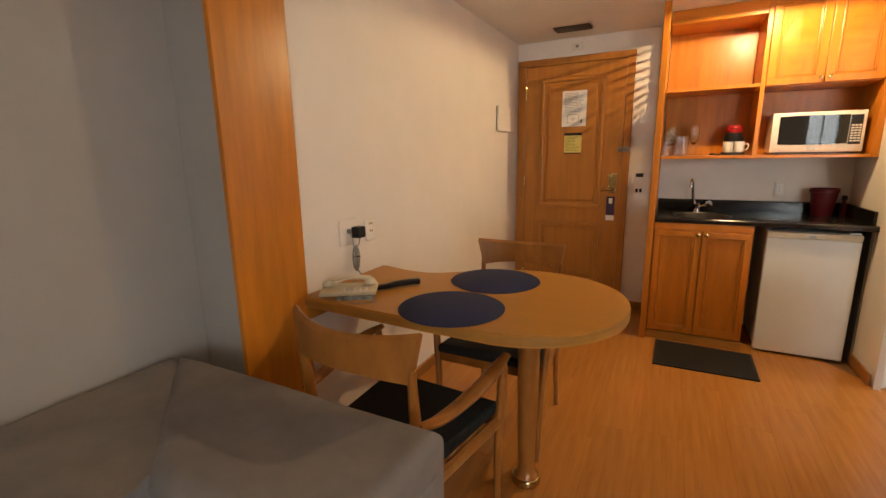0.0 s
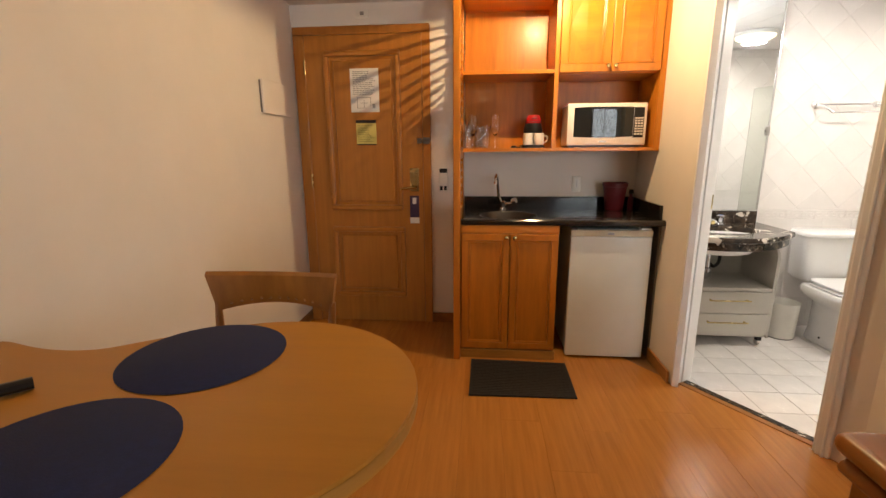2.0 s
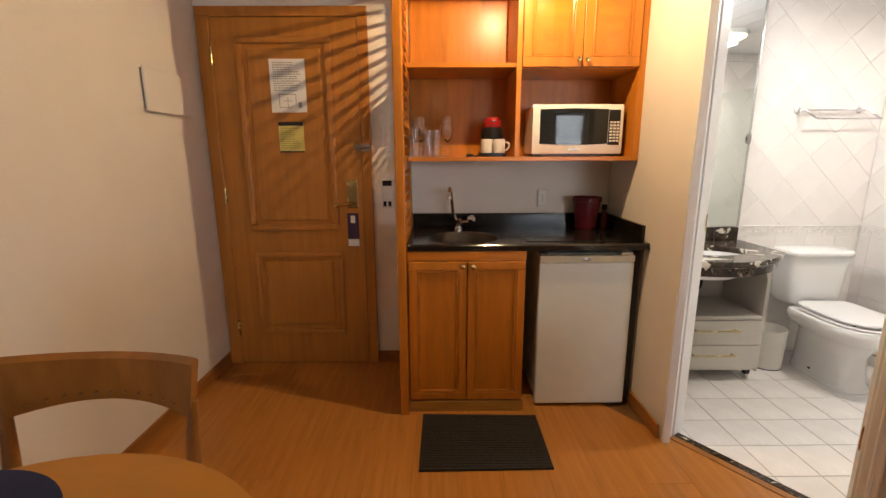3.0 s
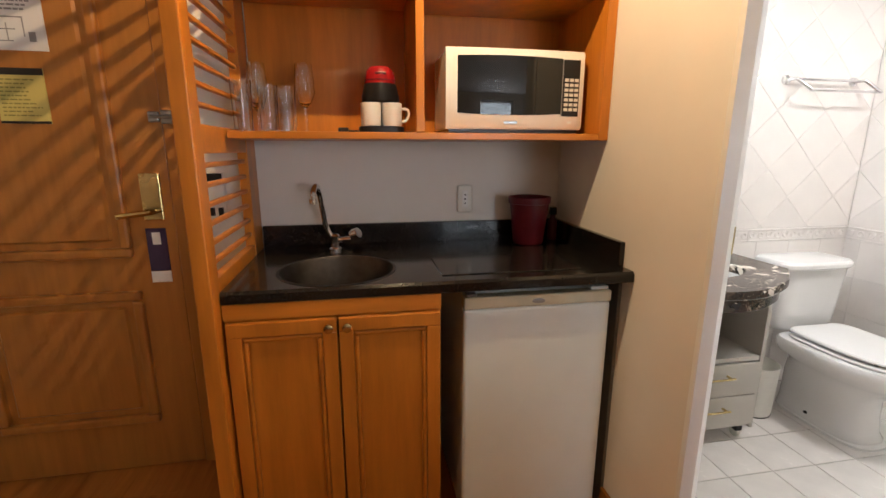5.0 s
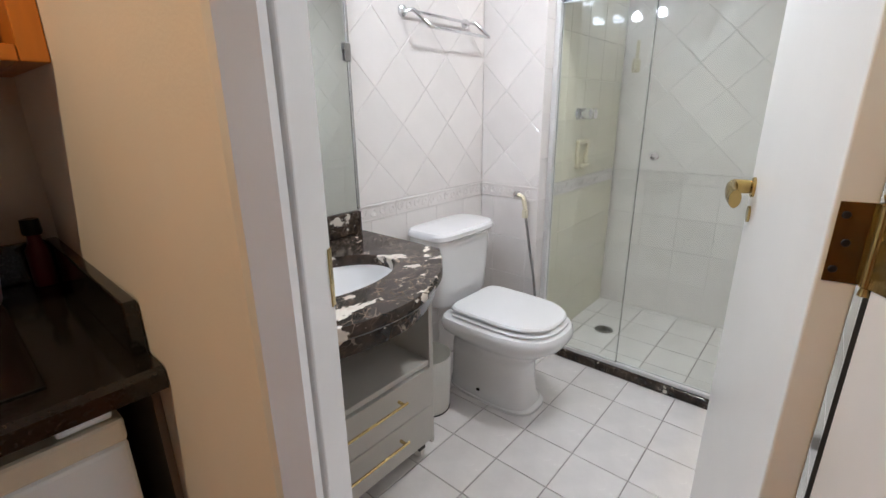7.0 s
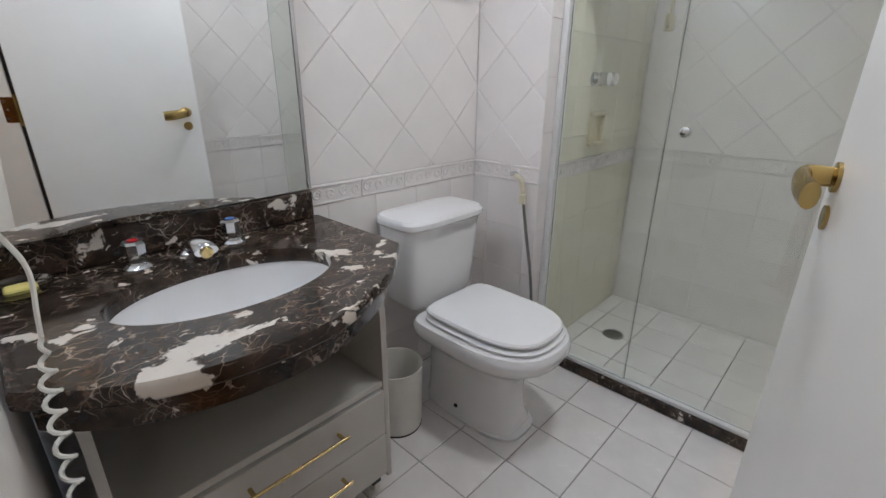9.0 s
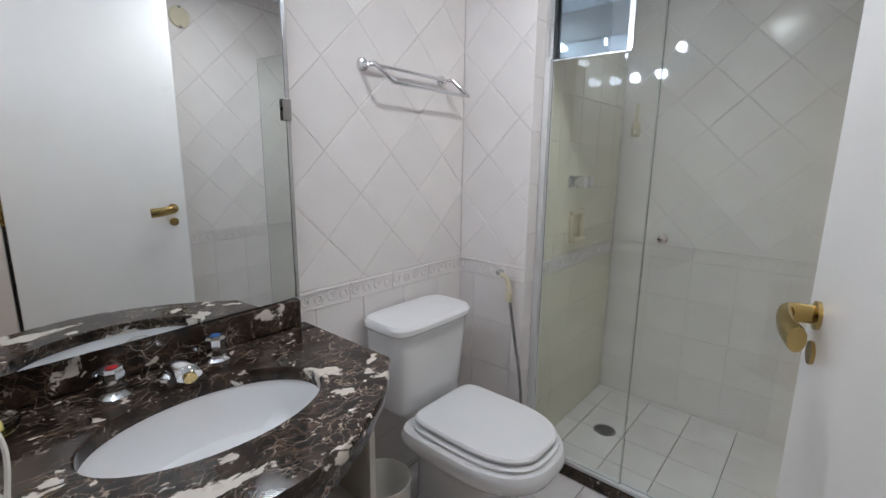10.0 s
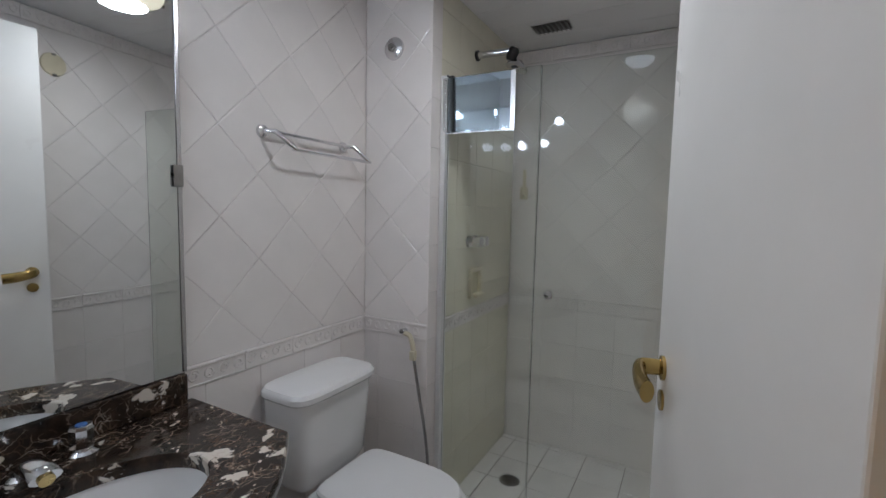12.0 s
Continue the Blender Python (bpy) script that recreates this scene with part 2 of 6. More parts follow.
def part(name, bm, mat, parent=None, label="", smooth=False, local=False):
    """Links a bmesh as one mesh object; world coordinates unless local."""
    me = bpy.data.meshes.new(name)
    if parent is not None and not local:
        bmesh.ops.translate(bm, verts=bm.verts, vec=-BASE.get(parent.name, Vector()))
    bmesh.ops.recalc_face_normals(bm, faces=bm.faces)
    if smooth:
        for f in bm.faces:
            f.smooth = True
        for e in bm.edges:
            if len(e.link_faces) == 2 and e.calc_face_angle(0) > radians(38):
                e.smooth = False
    bm.to_mesh(me)
    bm.free()
    me.materials.append(mat)
    ob = new(name, me)
    if parent is not None:
        ob.parent = parent
        BASE[ob.name] = BASE.get(parent.name, Vector())
    if label:
        ob["label"] = label
    return ob


def thing(name, base, label, category, group="", rz=0.0):
    """An Empty at a thing's base; its parts hang under it."""
    ob = new(name)
    ob.empty_display_size = 0.1
    ob.matrix_world = pose(*base, 0, 0, rz)
    BASE[ob.name] = Vector(base)
    return tagged(ob, label, category, group)


def setting(name, bm, mat, label, category, smooth=False):
    return tagged(part(name, bm, mat, smooth=smooth), label, category, "", "structure")


def box(x0, x1, y0, y1, z0, z1, bevel=0.0, seg=2, bm=None):
    bm = bm or bmesh.new()
    vs = [bm.verts.new((x, y, z)) for x in (x0, x1) for y in (y0, y1) for z in (z0, z1)]
    fs = [bm.faces.new([vs[i] for i in q]) for q in ((0, 1, 3, 2), (4, 6, 7, 5), (0, 4, 5, 1), (2, 3, 7, 6), (0, 2, 6, 4), (1, 5, 7, 3))]
    if bevel:
        es = list({e for f in fs for e in f.edges})
        bmesh.ops.bevel(bm, geom=es, offset=bevel, segments=seg, affect="EDGES", profile=0.5)
    return bm


def prism(outline, z0, z1, bevel=0.0, seg=3, bm=None):
    """A flat outline (x, y) drawn up from z0 to z1, with its rims rounded."""
    bm = bm or bmesh.new()
    lo = [bm.verts.new((x, y, z0)) for x, y in outline]
    hi = [bm.verts.new((x, y, z1)) for x, y in outline]
    n = len(outline)
    a, b = bm.faces.new(lo[::-1]), bm.faces.new(hi)
    for i in range(n):
        bm.faces.new((lo[i], lo[(i + 1) % n], hi[(i + 1) % n], hi[i]))
    if bevel:
        es = list(a.edges) + list(b.edges)
        bmesh.ops.bevel(bm, geom=es, offset=bevel, segments=seg, affect="EDGES", profile=0.5)
    return bm


def lathe(profile, cx=0, cy=0, cz=0, n=24, bm=None, sx=1, sy=1):
    """A profile of (radius, z) turned round an upright axis."""
    bm = bm or bmesh.new()
    rings = []
    for r, z in profile:
        if r < 1e-5:
            rings.append([bm.verts.new((cx, cy, cz + z))])
        else:
            rings.append([bm.verts.new((cx + sx * r * math.cos(2 * math.pi * i / n), cy + sy * r * math.sin(2 * math.pi * i / n), cz + z)) for i in range(n)])
    for p, q in zip(rings, rings[1:]):
        for i in range(n):
            j = (i + 1) % n
            f = [p[i % len(p)], p[j % len(p)], q[j % len(q)], q[i % len(q)]]
            f = list(dict.fromkeys(f))
            if len(f) > 2:
                bm.faces.new(f)
    if len(profile) > 2 and len(rings[0]) > 2 and len(rings[-1]) > 2:
        p, q = rings[-1], rings[0]  # an open bowl or ring: close its skin
        for i in range(n):
            bm.faces.new((p[i], p[(i + 1) % n], q[(i + 1) % n], q[i]))
        return bm
    for ring in (rings[0], rings[-1]):
        if len(ring) > 2:
            bm.faces.new(ring)
    return bm


def tube(points, radius, n=8, bm=None, flat=1.0, radii=None):
    """A round bar along points; flat squashes it upright."""
    bm = bm or bmesh.new()
    pts = [Vector(p) for p in points]
    rings = []
    up = Vector((0, 0, 1))
    for i, p in enumerate(pts):
        d = (pts[min(i + 1, len(pts) - 1)] - pts[max(i - 1, 0)]).normalized()
        ref = up if abs(d.z) < 0.95 else Vector((1, 0, 0))
        a = d.cross(ref).normalized()
        b = a.cross(d)
        r = radii[i] if radii else radius
        rings.append([bm.verts.new(p + r * (math.cos(2 * math.pi * k / n) * a + flat * math.sin(2 * math.pi * k / n) * b)) for k in range(n)])
    for p, q in zip(rings, rings[1:]):
        for k in range(n):
            bm.faces.new((p[k], p[(k + 1) % n], q[(k + 1) % n], q[k]))
    bm.faces.new(rings[0][::-1])
    bm.faces.new(rings[-1])
    return bm


def spline(pts, n=8):
    """A smooth line through points."""
    P = [Vector(p) for p in pts]
    P = [2 * P[0] - P[1]] + P + [2 * P[-1] - P[-2]]
    out = []
    for i in range(1, len(P) - 2):
        for k in range(n):
            t = k / n
            a, b, c, d = P[i - 1 : i + 3]
            out.append(0.5 * (2 * b + (c - a) * t + (2 * a - 5 * b + 4 * c - d) * t * t + (3 * b - 3 * c + d - a) * t ** 3))
    return out + [P[-2]]


def turn(bm, m):
    bmesh.ops.transform(bm, matrix=m, verts=bm.verts)
    return bm


def ring_frame(x0, x1, z0, z1, w, y0, y1, bevel=0.0):
    """A picture-frame of four bars in the xz plane."""
    bm = bmesh.new()
    box(x0, x1, y0, y1, z1 - w, z1, bevel, 2, bm)
    box(x0, x1, y0, y1, z0, z0 + w, bevel, 2, bm)
    box(x0, x0 + w, y0, y1, z0 + w, z1 - w, bevel, 2, bm)
    box(x1 - w, x1, y0, y1, z0 + w, z1 - w, bevel, 2, bm)
    return bm


def lines_of(x0, x1, z0, z1, y, rows, seed, gap=0.45, thick=0.0006):
    """Unreadable writing: short bars in rows."""
    rnd = random.Random(seed)
    bm = bmesh.new()
    h = (z1 - z0) / rows
    for r in range(rows):
        x, zc = x0, z1 - (r + 0.5) * h
        end = x0 + (x1 - x0) * rnd.uniform(0.6, 1.0)
        while x < end - 0.004:
            w = min(rnd.uniform(0.006, 0.022), end - x)
            box(x, x + w, y - thick, y, zc - h * gap / 2, zc + h * gap / 2, 0, 1, bm)
            x += w + 0.004
    return bm

# --- the plan ---
LEFT, DOORY, TOP, BTOP = -0.785, 4.33, 2.305, 2.26
SIDE = 1.647  # the wall between kitchen and bathroom
BLEFT, BBACK, PIER, SHY, SHX, BRIGHT = 1.79, 4.45, 3.363, 4.12, 4.30, 2.98
AX, AY = 1.678, 3.462  # room-side corner of the slanting door wall
DX, DY = math.cos(radians(-55)), math.sin(radians(-55))
DIAG = Matrix(((DX, -DY, 0, AX), (DY, DX, 0, AY), (0, 0, 1, 0), (0, 0, 0, 1)))  # x along that wall, y into the bathroom
C45 = math.sqrt(0.5)
OPEN0, OPEN1, OPENH, WALLT, WEND = 0.0, 0.655, 2.10, 0.16, 0.80


def poly_wall(name, quads, mat, label, category="wall"):
    """A wall made of upright prisms: each an outline with its z range."""
    bm = bmesh.new()
    for outline, z0, z1 in quads:
        prism(outline, z0, z1, 0, 1, bm)
    return setting(name, bm, mat, label, category)


def rect(x0, x1, y0, y1):
    return [(x0, y0), (x1, y0), (x1, y1), (x0, y1)]


def diag(s, n):
    v = DIAG @ Vector((s, n, 0))
    return (v.x, v.y)


BACKY = -3.0
wall_west = poly_wall("wall_west", [(rect(LEFT - 0.12, LEFT, 1.55, 4.45), 0, 2.5)], PAINT, "smooth off-white painted wall beside the dining table")
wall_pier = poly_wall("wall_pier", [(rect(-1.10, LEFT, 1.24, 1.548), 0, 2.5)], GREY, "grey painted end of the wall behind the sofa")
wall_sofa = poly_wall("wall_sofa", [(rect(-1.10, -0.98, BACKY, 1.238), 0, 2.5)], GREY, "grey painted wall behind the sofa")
wall_north = poly_wall("wall_north", [(rect(LEFT, -0.70, DOORY, 4.45), 0, 2.5), (rect(0.145, SIDE, DOORY, 4.45), 0, 2.5), (rect(-0.70, 0.145, DOORY, 4.45), 2.125, 2.5)], PAINT, "off-white painted wall with the entrance door")
wall_corridor = poly_wall("wall_corridor", [(rect(-0.8, 0.3, 4.46, 4.5), 0, 2.5)], GAP, "dark wall closing the corridor behind the door")

kx, ky = diag(OPEN0 - 0.016, WALLT)
wall_kitchen_side = poly_wall("wall_kitchen_side", [([(SIDE, BBACK), (SIDE, 3.60)] + [(SIDE + 0.022 - 0.022 * math.cos(radians(5 * i)), 3.60 - 0.138 * math.sin(radians(5 * i))) for i in range(1, 19)] + [diag(-0.016, 0.004), (kx, ky), (BLEFT, ky + 0.02), (BLEFT, BBACK)], 0, 2.5)], PAINT, "off-white painted wall between kitchenette and bathroom")
wall_slanting = poly_wall("wall_slanting", [([diag(OPEN1 + 0.016, 0), diag(WEND, 0), diag(WEND, WALLT), diag(OPEN1 + 0.016, WALLT)], 0, 2.5),
    ([diag(OPEN0 - 0.016, 0.004), diag(OPEN1 + 0.016, 0.0), diag(OPEN1 + 0.016, WALLT), diag(OPEN0 - 0.016, WALLT)], OPENH + 0.02, 2.5)], PAINT, "off-white slanting wall round the bathroom door")
rx, ry = diag(WEND, 0)
wall_east = poly_wall("wall_east", [(rect(rx, rx + 0.12, 2.06, ry + 0.08), 0, 2.5), (rect(rx + 0.1, 4.12, 2.06, 2.16), 0, 2.5), (rect(4.0, 4.12, BACKY, 2.06), 0, 2.5)], PAINT, "off-white painted wall behind the desk")
wall_south = poly_wall("wall_south", [(rect(-1.1, 2.4, BACKY - 0.12, BACKY), 0, 2.5), (rect(3.7, 4.12, BACKY - 0.12, BACKY), 0, 2.5), (rect(2.4, 3.7, BACKY - 0.12, BACKY), 0, 0.35), (rect(2.4, 3.7, BACKY - 0.12, BACKY), 2.18, 2.5)], PAINT, "off-white painted end wall with the window")
setting("ceiling", prism([(-1.1, BACKY - 0.1), (4.1, BACKY - 0.1), (4.1, 2.14), (rx + 0.1, 2.14), (rx + 0.1, ry), diag(WEND, 0.06), diag(0, 0.06), (SIDE + 0.05, AY + 0.04), (SIDE + 0.05, 4.4), (-1.1, 4.4)], TOP, TOP + 0.1), CEIL, "matt white painted ceiling of the living room", "ceiling")

# bathroom shell
bath_wall_north = poly_wall("bath_wall_north", [(rect(BLEFT, PIER + 0.1, BBACK + 0.0038, BBACK + 0.12), 0, 2.5)], WGROUT, "tiled bathroom wall with mirror and toilet")
bath_pier = poly_wall("bath_wall_pier", [(rect(PIER + 0.0038, SHX + 0.1, SHY + 0.0038, BBACK), 0, 2.5)], WGROUT, "tiled wall beside the shower with the tap wall")
bath_wall_east = poly_wall("bath_wall_east", [(rect(SHX + 0.0038, SHX + 0.12, BRIGHT - 0.1, SHY), 0, 2.5)], WGROUT, "tiled back wall of the shower")
bath_wall_south = poly_wall("bath_wall_south", [(rect(2.235, SHX + 0.1, BRIGHT - 0.12, BRIGHT - 0.0038), 0, 2.5)], WGROUT, "tiled bathroom wall behind the open door")
bm = prism([diag(0.0, 0.07), diag(WEND, 0.07), (2.35, BRIGHT - 0.1), (SHX + 0.1, BRIGHT - 0.1), (SHX + 0.1, BBACK + 0.1), (BLEFT - 0.08, BBACK + 0.1), (BLEFT - 0.08, 3.6)], BTOP + 0.006, BTOP + 0.1)
for k in range(13):
    x = 1.74 + 0.2 * k
    box(x + 0.001, x + 0.199, max(BRIGHT - 0.06, 3.60 - 1.428 * (x - 1.678)), BBACK + 0.05, BTOP, BTOP + 0.0058, 0.0012, 1, bm)
setting("bath_ceiling", bm, BATHCEIL, "pale grey painted bathroom ceiling", "ceiling")

# floors: screed under planks and tiles
floor = setting("floor", prism([(-1.1, BACKY - 0.1), (4.1, BACKY - 0.1), (4.1, 2.14), (rx + 0.1, 2.14), (rx + 0.1, ry), diag(WEND, 0.085), diag(0.0, 0.085), (SIDE + 0.05, AY + 0.04), (SIDE + 0.05, 4.46), (-1.1, 4.46)], -0.08, -0.006), GAP, "laminate plank floor in warm honey brown", "floor")
bath_floor = setting("bath_floor", prism([diag(0.0, 0.09), diag(WEND, 0.09), (2.35, BRIGHT - 0.05), (SHX + 0.05, BRIGHT - 0.05), (SHX + 0.05, BBACK + 0.05), (BLEFT - 0.05, BBACK + 0.05), (BLEFT - 0.05, 3.6)], -0.08, -0.004), GROUT, "white square floor tiles with grey joints", "floor")
bm = bmesh.new()
prism([diag(OPEN0, 0.068), diag(OPEN1, 0.068), diag(OPEN1, 0.105), diag(OPEN0, 0.105)], -0.02, 0.006, 0.002, 1, bm)
setting("door_sill", bm, MARBLE, "dark marble door sill between wood and tiles", "sill")
bm = bmesh.new()
prism([diag(OPEN0, 0.030), diag(OPEN1, 0.030), diag(OPEN1, 0.066), diag(OPEN0, 0.066)], -0.02, 0.005, 0.002, 1, bm)
setting("floor_trim", bm, DESKW, "thin wooden transition strip at the bathroom door", "trim")

# baseboards
def baseboard(outline):
    return setting("baseboard", prism(outline, 0, 0.075, 0.004, 2), DESKW, "low brown wooden baseboard", "baseboard")


baseboard(rect(LEFT, LEFT + 0.014, 1.56, DOORY))
baseboard(rect(0.196, 0.392, DOORY - 0.014, DOORY))
baseboard([(SIDE - 0.014, 3.482), (SIDE - 0.001, 3.482), (SIDE - 0.001, 3.80), (SIDE - 0.014, 3.80)])
baseboard(rect(-0.97, LEFT, 1.226, 1.24))

# --- orange wooden panel at the wall's end ---
p = thing("wood_panel", (LEFT, 1.39, 0), "tall varnished orange wooden panel on the wall end", "panel")
part("board", box(LEFT, LEFT + 0.022, 1.236, 1.552, 0.0, 2.30, 0.003), WOOD, p)

# --- entrance door ---
DF = 4.305  # leaf face
d1 = setting("door_1", box(-0.692, 0.137, DF, DF + 0.04, 0.006, 2.10, 0.003), DOORW, "closed brown wooden entrance door with raised panels", "door")
bm = bmesh.new()
box(-0.77, -0.694, DOORY - 0.03, DOORY + 0.06, 0, 2.103, 0.004, 2, bm)
box(0.139, 0.196, DOORY - 0.03, DOORY + 0.06, 0, 2.103, 0.004, 2, bm)
box(-0.77, 0.196, DOORY - 0.03, DOORY + 0.06, 2.103, 2.157, 0.004, 2, bm)
part("door_frame", bm, DOORW, d1, "brown wooden casing")
for x0, x1, z0, z1 in ((-0.555, -0.015, 0.885, 1.995), (-0.555, -0.005, 0.21, 0.755)):
    fr = part("moulding", ring_frame(x0, x1, z0, z1, 0.036, DF - 0.021, DF + 0.01, 0.009), DOORW, d1)
    part("raised_panel", box(x0 + 0.060, x1 - 0.060, DF - 0.009, DF + 0.01, z0 + 0.060, z1 - 0.060, 0.0085, 1), DOORW, d1)
hp = part("handle_plate", box(0.040, 0.108, DF - 0.012, DF, 1.02, 1.19, 0.004), BRASS, d1, "brass lock plate")
part("door_handle", tube(spline([(0.085, DF - 0.01, 1.055), (0.085, DF - 0.05, 1.055), (0.06, DF - 0.06, 1.052), (-0.025, DF - 0.058, 1.042)]), 0.010), BRASS, hp, "brass lever handle", True)
for z in (1.89, 1.1, 0.25):
    part("hinge", lathe([(0.008, -0.05), (0.008, 0.05)], -0.693, DF - 0.008, z, 10), BRASS, d1, "", True)
bm = box(0.10, 0.134, DF - 0.016, DF, 1.365, 1.40, 0.003)
tube([(0.11, DF - 0.024, 1.383), (0.20, DF - 0.03, 1.383)], 0.006, 8, bm)
box(0.142, 0.19, DOORY - 0.045, DOORY - 0.03, 1.36, 1.405, 0.003, 2, bm)
part("door_latch", bm, STEEL, d1, "steel swing bar lock")
part("peephole", turn(lathe([(0.0, 0), (0.008, 0.0), (0.008, 0.004), (0.0, 0.005)], 0, 0, 0, 12), pose(-0.271, DF, 1.564, 90)), BRASS, d1)
PF = DF - 0.0092  # face of the raised panel
pa = thing("notice_sheet", (-0.268, PF, 1.58), "white printed notice sheet taped to the door", "notice")
part("sheet", box(-0.370, -0.166, PF - 0.0025, PF - 0.0005, 1.583, 1.877), PAPER, pa)
part("writing", lines_of(-0.350, -0.185, 1.70, 1.862, PF - 0.003, 13, 3), INK, pa, "grey unreadable printed lines")
bm = bmesh.new()
for a, b, c, d in ((-0.325, -0.321, 1.61, 1.685), (-0.325, -0.225, 1.681, 1.685), (-0.229, -0.225, 1.625, 1.685), (-0.30, -0.25, 1.645, 1.648), (-0.276, -0.273, 1.61, 1.665), (-0.325, -0.26, 1.61, 1.613), (-0.215, -0.195, 1.61, 1.64)):
    box(a, b, PF - 0.0034, PF - 0.003, c, d, 0, 1, bm)
part("plan_drawing", bm, INK, pa, "small grey escape plan")
pc = thing("yellow_card", (-0.268, PF, 1.355), "yellow information card with dark header on the door", "card")
part("card", box(-0.341, -0.195, PF - 0.004, PF - 0.0005, 1.355, 1.53), YELLOW, pc)
part("header", box(-0.341, -0.195, PF - 0.0048, PF - 0.0042, 1.508, 1.53), BLACK, pc, "black header strip")
part("footer", box(-0.341, -0.195, PF - 0.0048, PF - 0.0042, 1.355, 1.363), BLACK, pc, "dark lower edge")
part("writing", lines_of(-0.328, -0.207, 1.375, 1.50, PF - 0.0046, 10, 5, 0.35), material("olive_ink", (0.30, 0.27, 0.08), 0.7), pc, "faint unreadable lines")
pt = thing("door_hanger", (0.07, DF, 0.785), "purple cardboard door hanger under the lock", "door hanger")
part("tag", box(0.036, 0.104, DF - 0.006, DF - 0.002, 0.83, 0.99, 0.001, 1), PURPLE, pt)
part("tag_foot", box(0.036, 0.104, DF - 0.006, DF - 0.002, 0.785, 0.828, 0.001, 1), PAPER, pt, "white lower strip")
part("print", box(0.056, 0.084, DF - 0.0068, DF - 0.0062, 0.93, 0.975), PAPER, pt, "pale printed mark")
pi = thing("intercom", (0.285, DOORY, 1.02), "white wall switch panel with dark display", "intercom")
part("plate", box(0.250, 0.318, DOORY - 0.016, DOORY, 1.02, 1.19, 0.005), PLASTIC, pi)
part("display", box(0.256, 0.312, DOORY - 0.018, DOORY - 0.0165, 1.155, 1.186), BLACK, pi, "black display")
for x in (0.268, 0.298):
    part("socket", box(x - 0.009, x + 0.009, DOORY - 0.018, DOORY - 0.0165, 1.03, 1.06), BLACK, pi)
pb = thing("breaker_box", (LEFT, 3.96, 1.545), "flush white electrical breaker box on the wall", "breaker box")
# dark sheet paints the shadow line round the box door
part("box_shade_sheet", box(LEFT, LEFT + 0.012, 3.782, 4.158, 1.552, 1.740), DARKSHADE, pb, "dark sheet painting the shadow line round the box door")
part("box_door", box(LEFT + 0.013, LEFT + 0.026, 3.775, 4.165, 1.545, 1.747, 0.003), PAINT, pb)
ps = thing("smoke_sensor", (-0.27, DOORY, 2.23), "small white sensor above the entrance door", "sensor")
part("sensor_box", box(-0.315, -0.225, DOORY - 0.012, DOORY, 2.205, 2.262, 0.005), PLASTIC, ps)
part("sensor_eye", box(-0.283, -0.257, DOORY - 0.022, DOORY - 0.012, 2.222, 2.245, 0.004), STEEL, ps)
pv = thing("ceiling_vent", (-0.25, 4.03, TOP), "grey rectangular air vent in the ceiling", "vent")
part("vent_frame", turn(ring_frame(-0.15, 0.15, -0.085, 0.085, 0.016, -0.008, 0.0, 0.002), pose(-0.25, 4.02, TOP, -90)), STEEL, pv)
for i in range(7):
    part("slat", turn(box(-0.133, 0.133, -0.011, 0.011, -0.001, 0.001), pose(-0.25, 4.02 - 0.066 + 0.022 * i, TOP - 0.005, 35)), STEEL, pv)
part("backing", box(-0.385, -0.115, 3.95, 4.09, TOP - 0.0015, TOP - 0.0005), BLACK, pv)

# --- bathroom door frame and open leaf ---
HG = pose(2.206, 3.046, 0, 0, 0, 13.4)  # at the hinges; the leaf lies along x
LT = 0.042
d2 = setting("door_2", turn(box(0.0, 0.655, 0.0, LT, 0.008, 2.085, 0.003), HG), WHITE, "white painted bathroom door standing open", "door")
bm = prism([(1.6515, 3.450), (1.682, 3.442), diag(0.0, 0.004), diag(-0.014, 0.006), (1.6535, 3.470)], 0, OPENH + 0.05, 0.003, 2)
part("door_casing", bm, WHITE, d2, "narrow white casing")
part("door_casing", turn(box(OPEN1 + 0.001, OPEN1 + 0.055, -0.016, -0.0005, 0, OPENH + 0.05, 0.005), DIAG), WHITE, d2, "white casing")
part("casing_bead", turn(tube([(OPEN1 + 0.030, -0.016, 0.0), (OPEN1 + 0.030, -0.016, OPENH + 0.045)], 0.006, 8), DIAG), WHITE, d2, "", True)
part("door_casing", turn(box(0.02, OPEN1, -0.016, -0.0005, OPENH + 0.002, OPENH + 0.05, 0.005), DIAG), WHITE, d2, "white casing")
bm = bmesh.new()
box(OPEN0 - 0.0155, OPEN0 - 0.004, 0.006, 0.058, 0, OPENH, 0.002, 1, bm)
box(OPEN0 - 0.0155, OPEN0, 0.064, 0.142, 0, OPENH, 0.003, 2, bm)
box(OPEN1 - 0.011, OPEN1 + 0.0155, 0.0, 0.1755, 0, OPENH, 0.003, 2, bm)
box(OPEN0, OPEN1, 0.0, WALLT + 0.002, OPENH, OPENH + 0.0155, 0.003, 2, bm)
box(OPEN0 - 0.0155, OPEN0 - 0.006, 0.142, WALLT, 0, OPENH, 0.002, 1, bm)
part("door_jamb", turn(bm, DIAG), WHITE, d2, "white painted jamb")
# black strip stands in for the shade between door edge and jamb
part("gap_shade_strip", turn(box(OPEN1 - 0.006, OPEN1 + 0.012, 0.1765, 0.188, 0.01, OPENH - 0.02), DIAG), BLACK, d2, "black strip painting the shade in the hinge gap")
part("strike_plate", turn(box(OPEN0 + 0.0002, OPEN0 + 0.002, 0.132, 0.1415, 1.00, 1.075), DIAG), BRASS, d2, "brass strike plate")
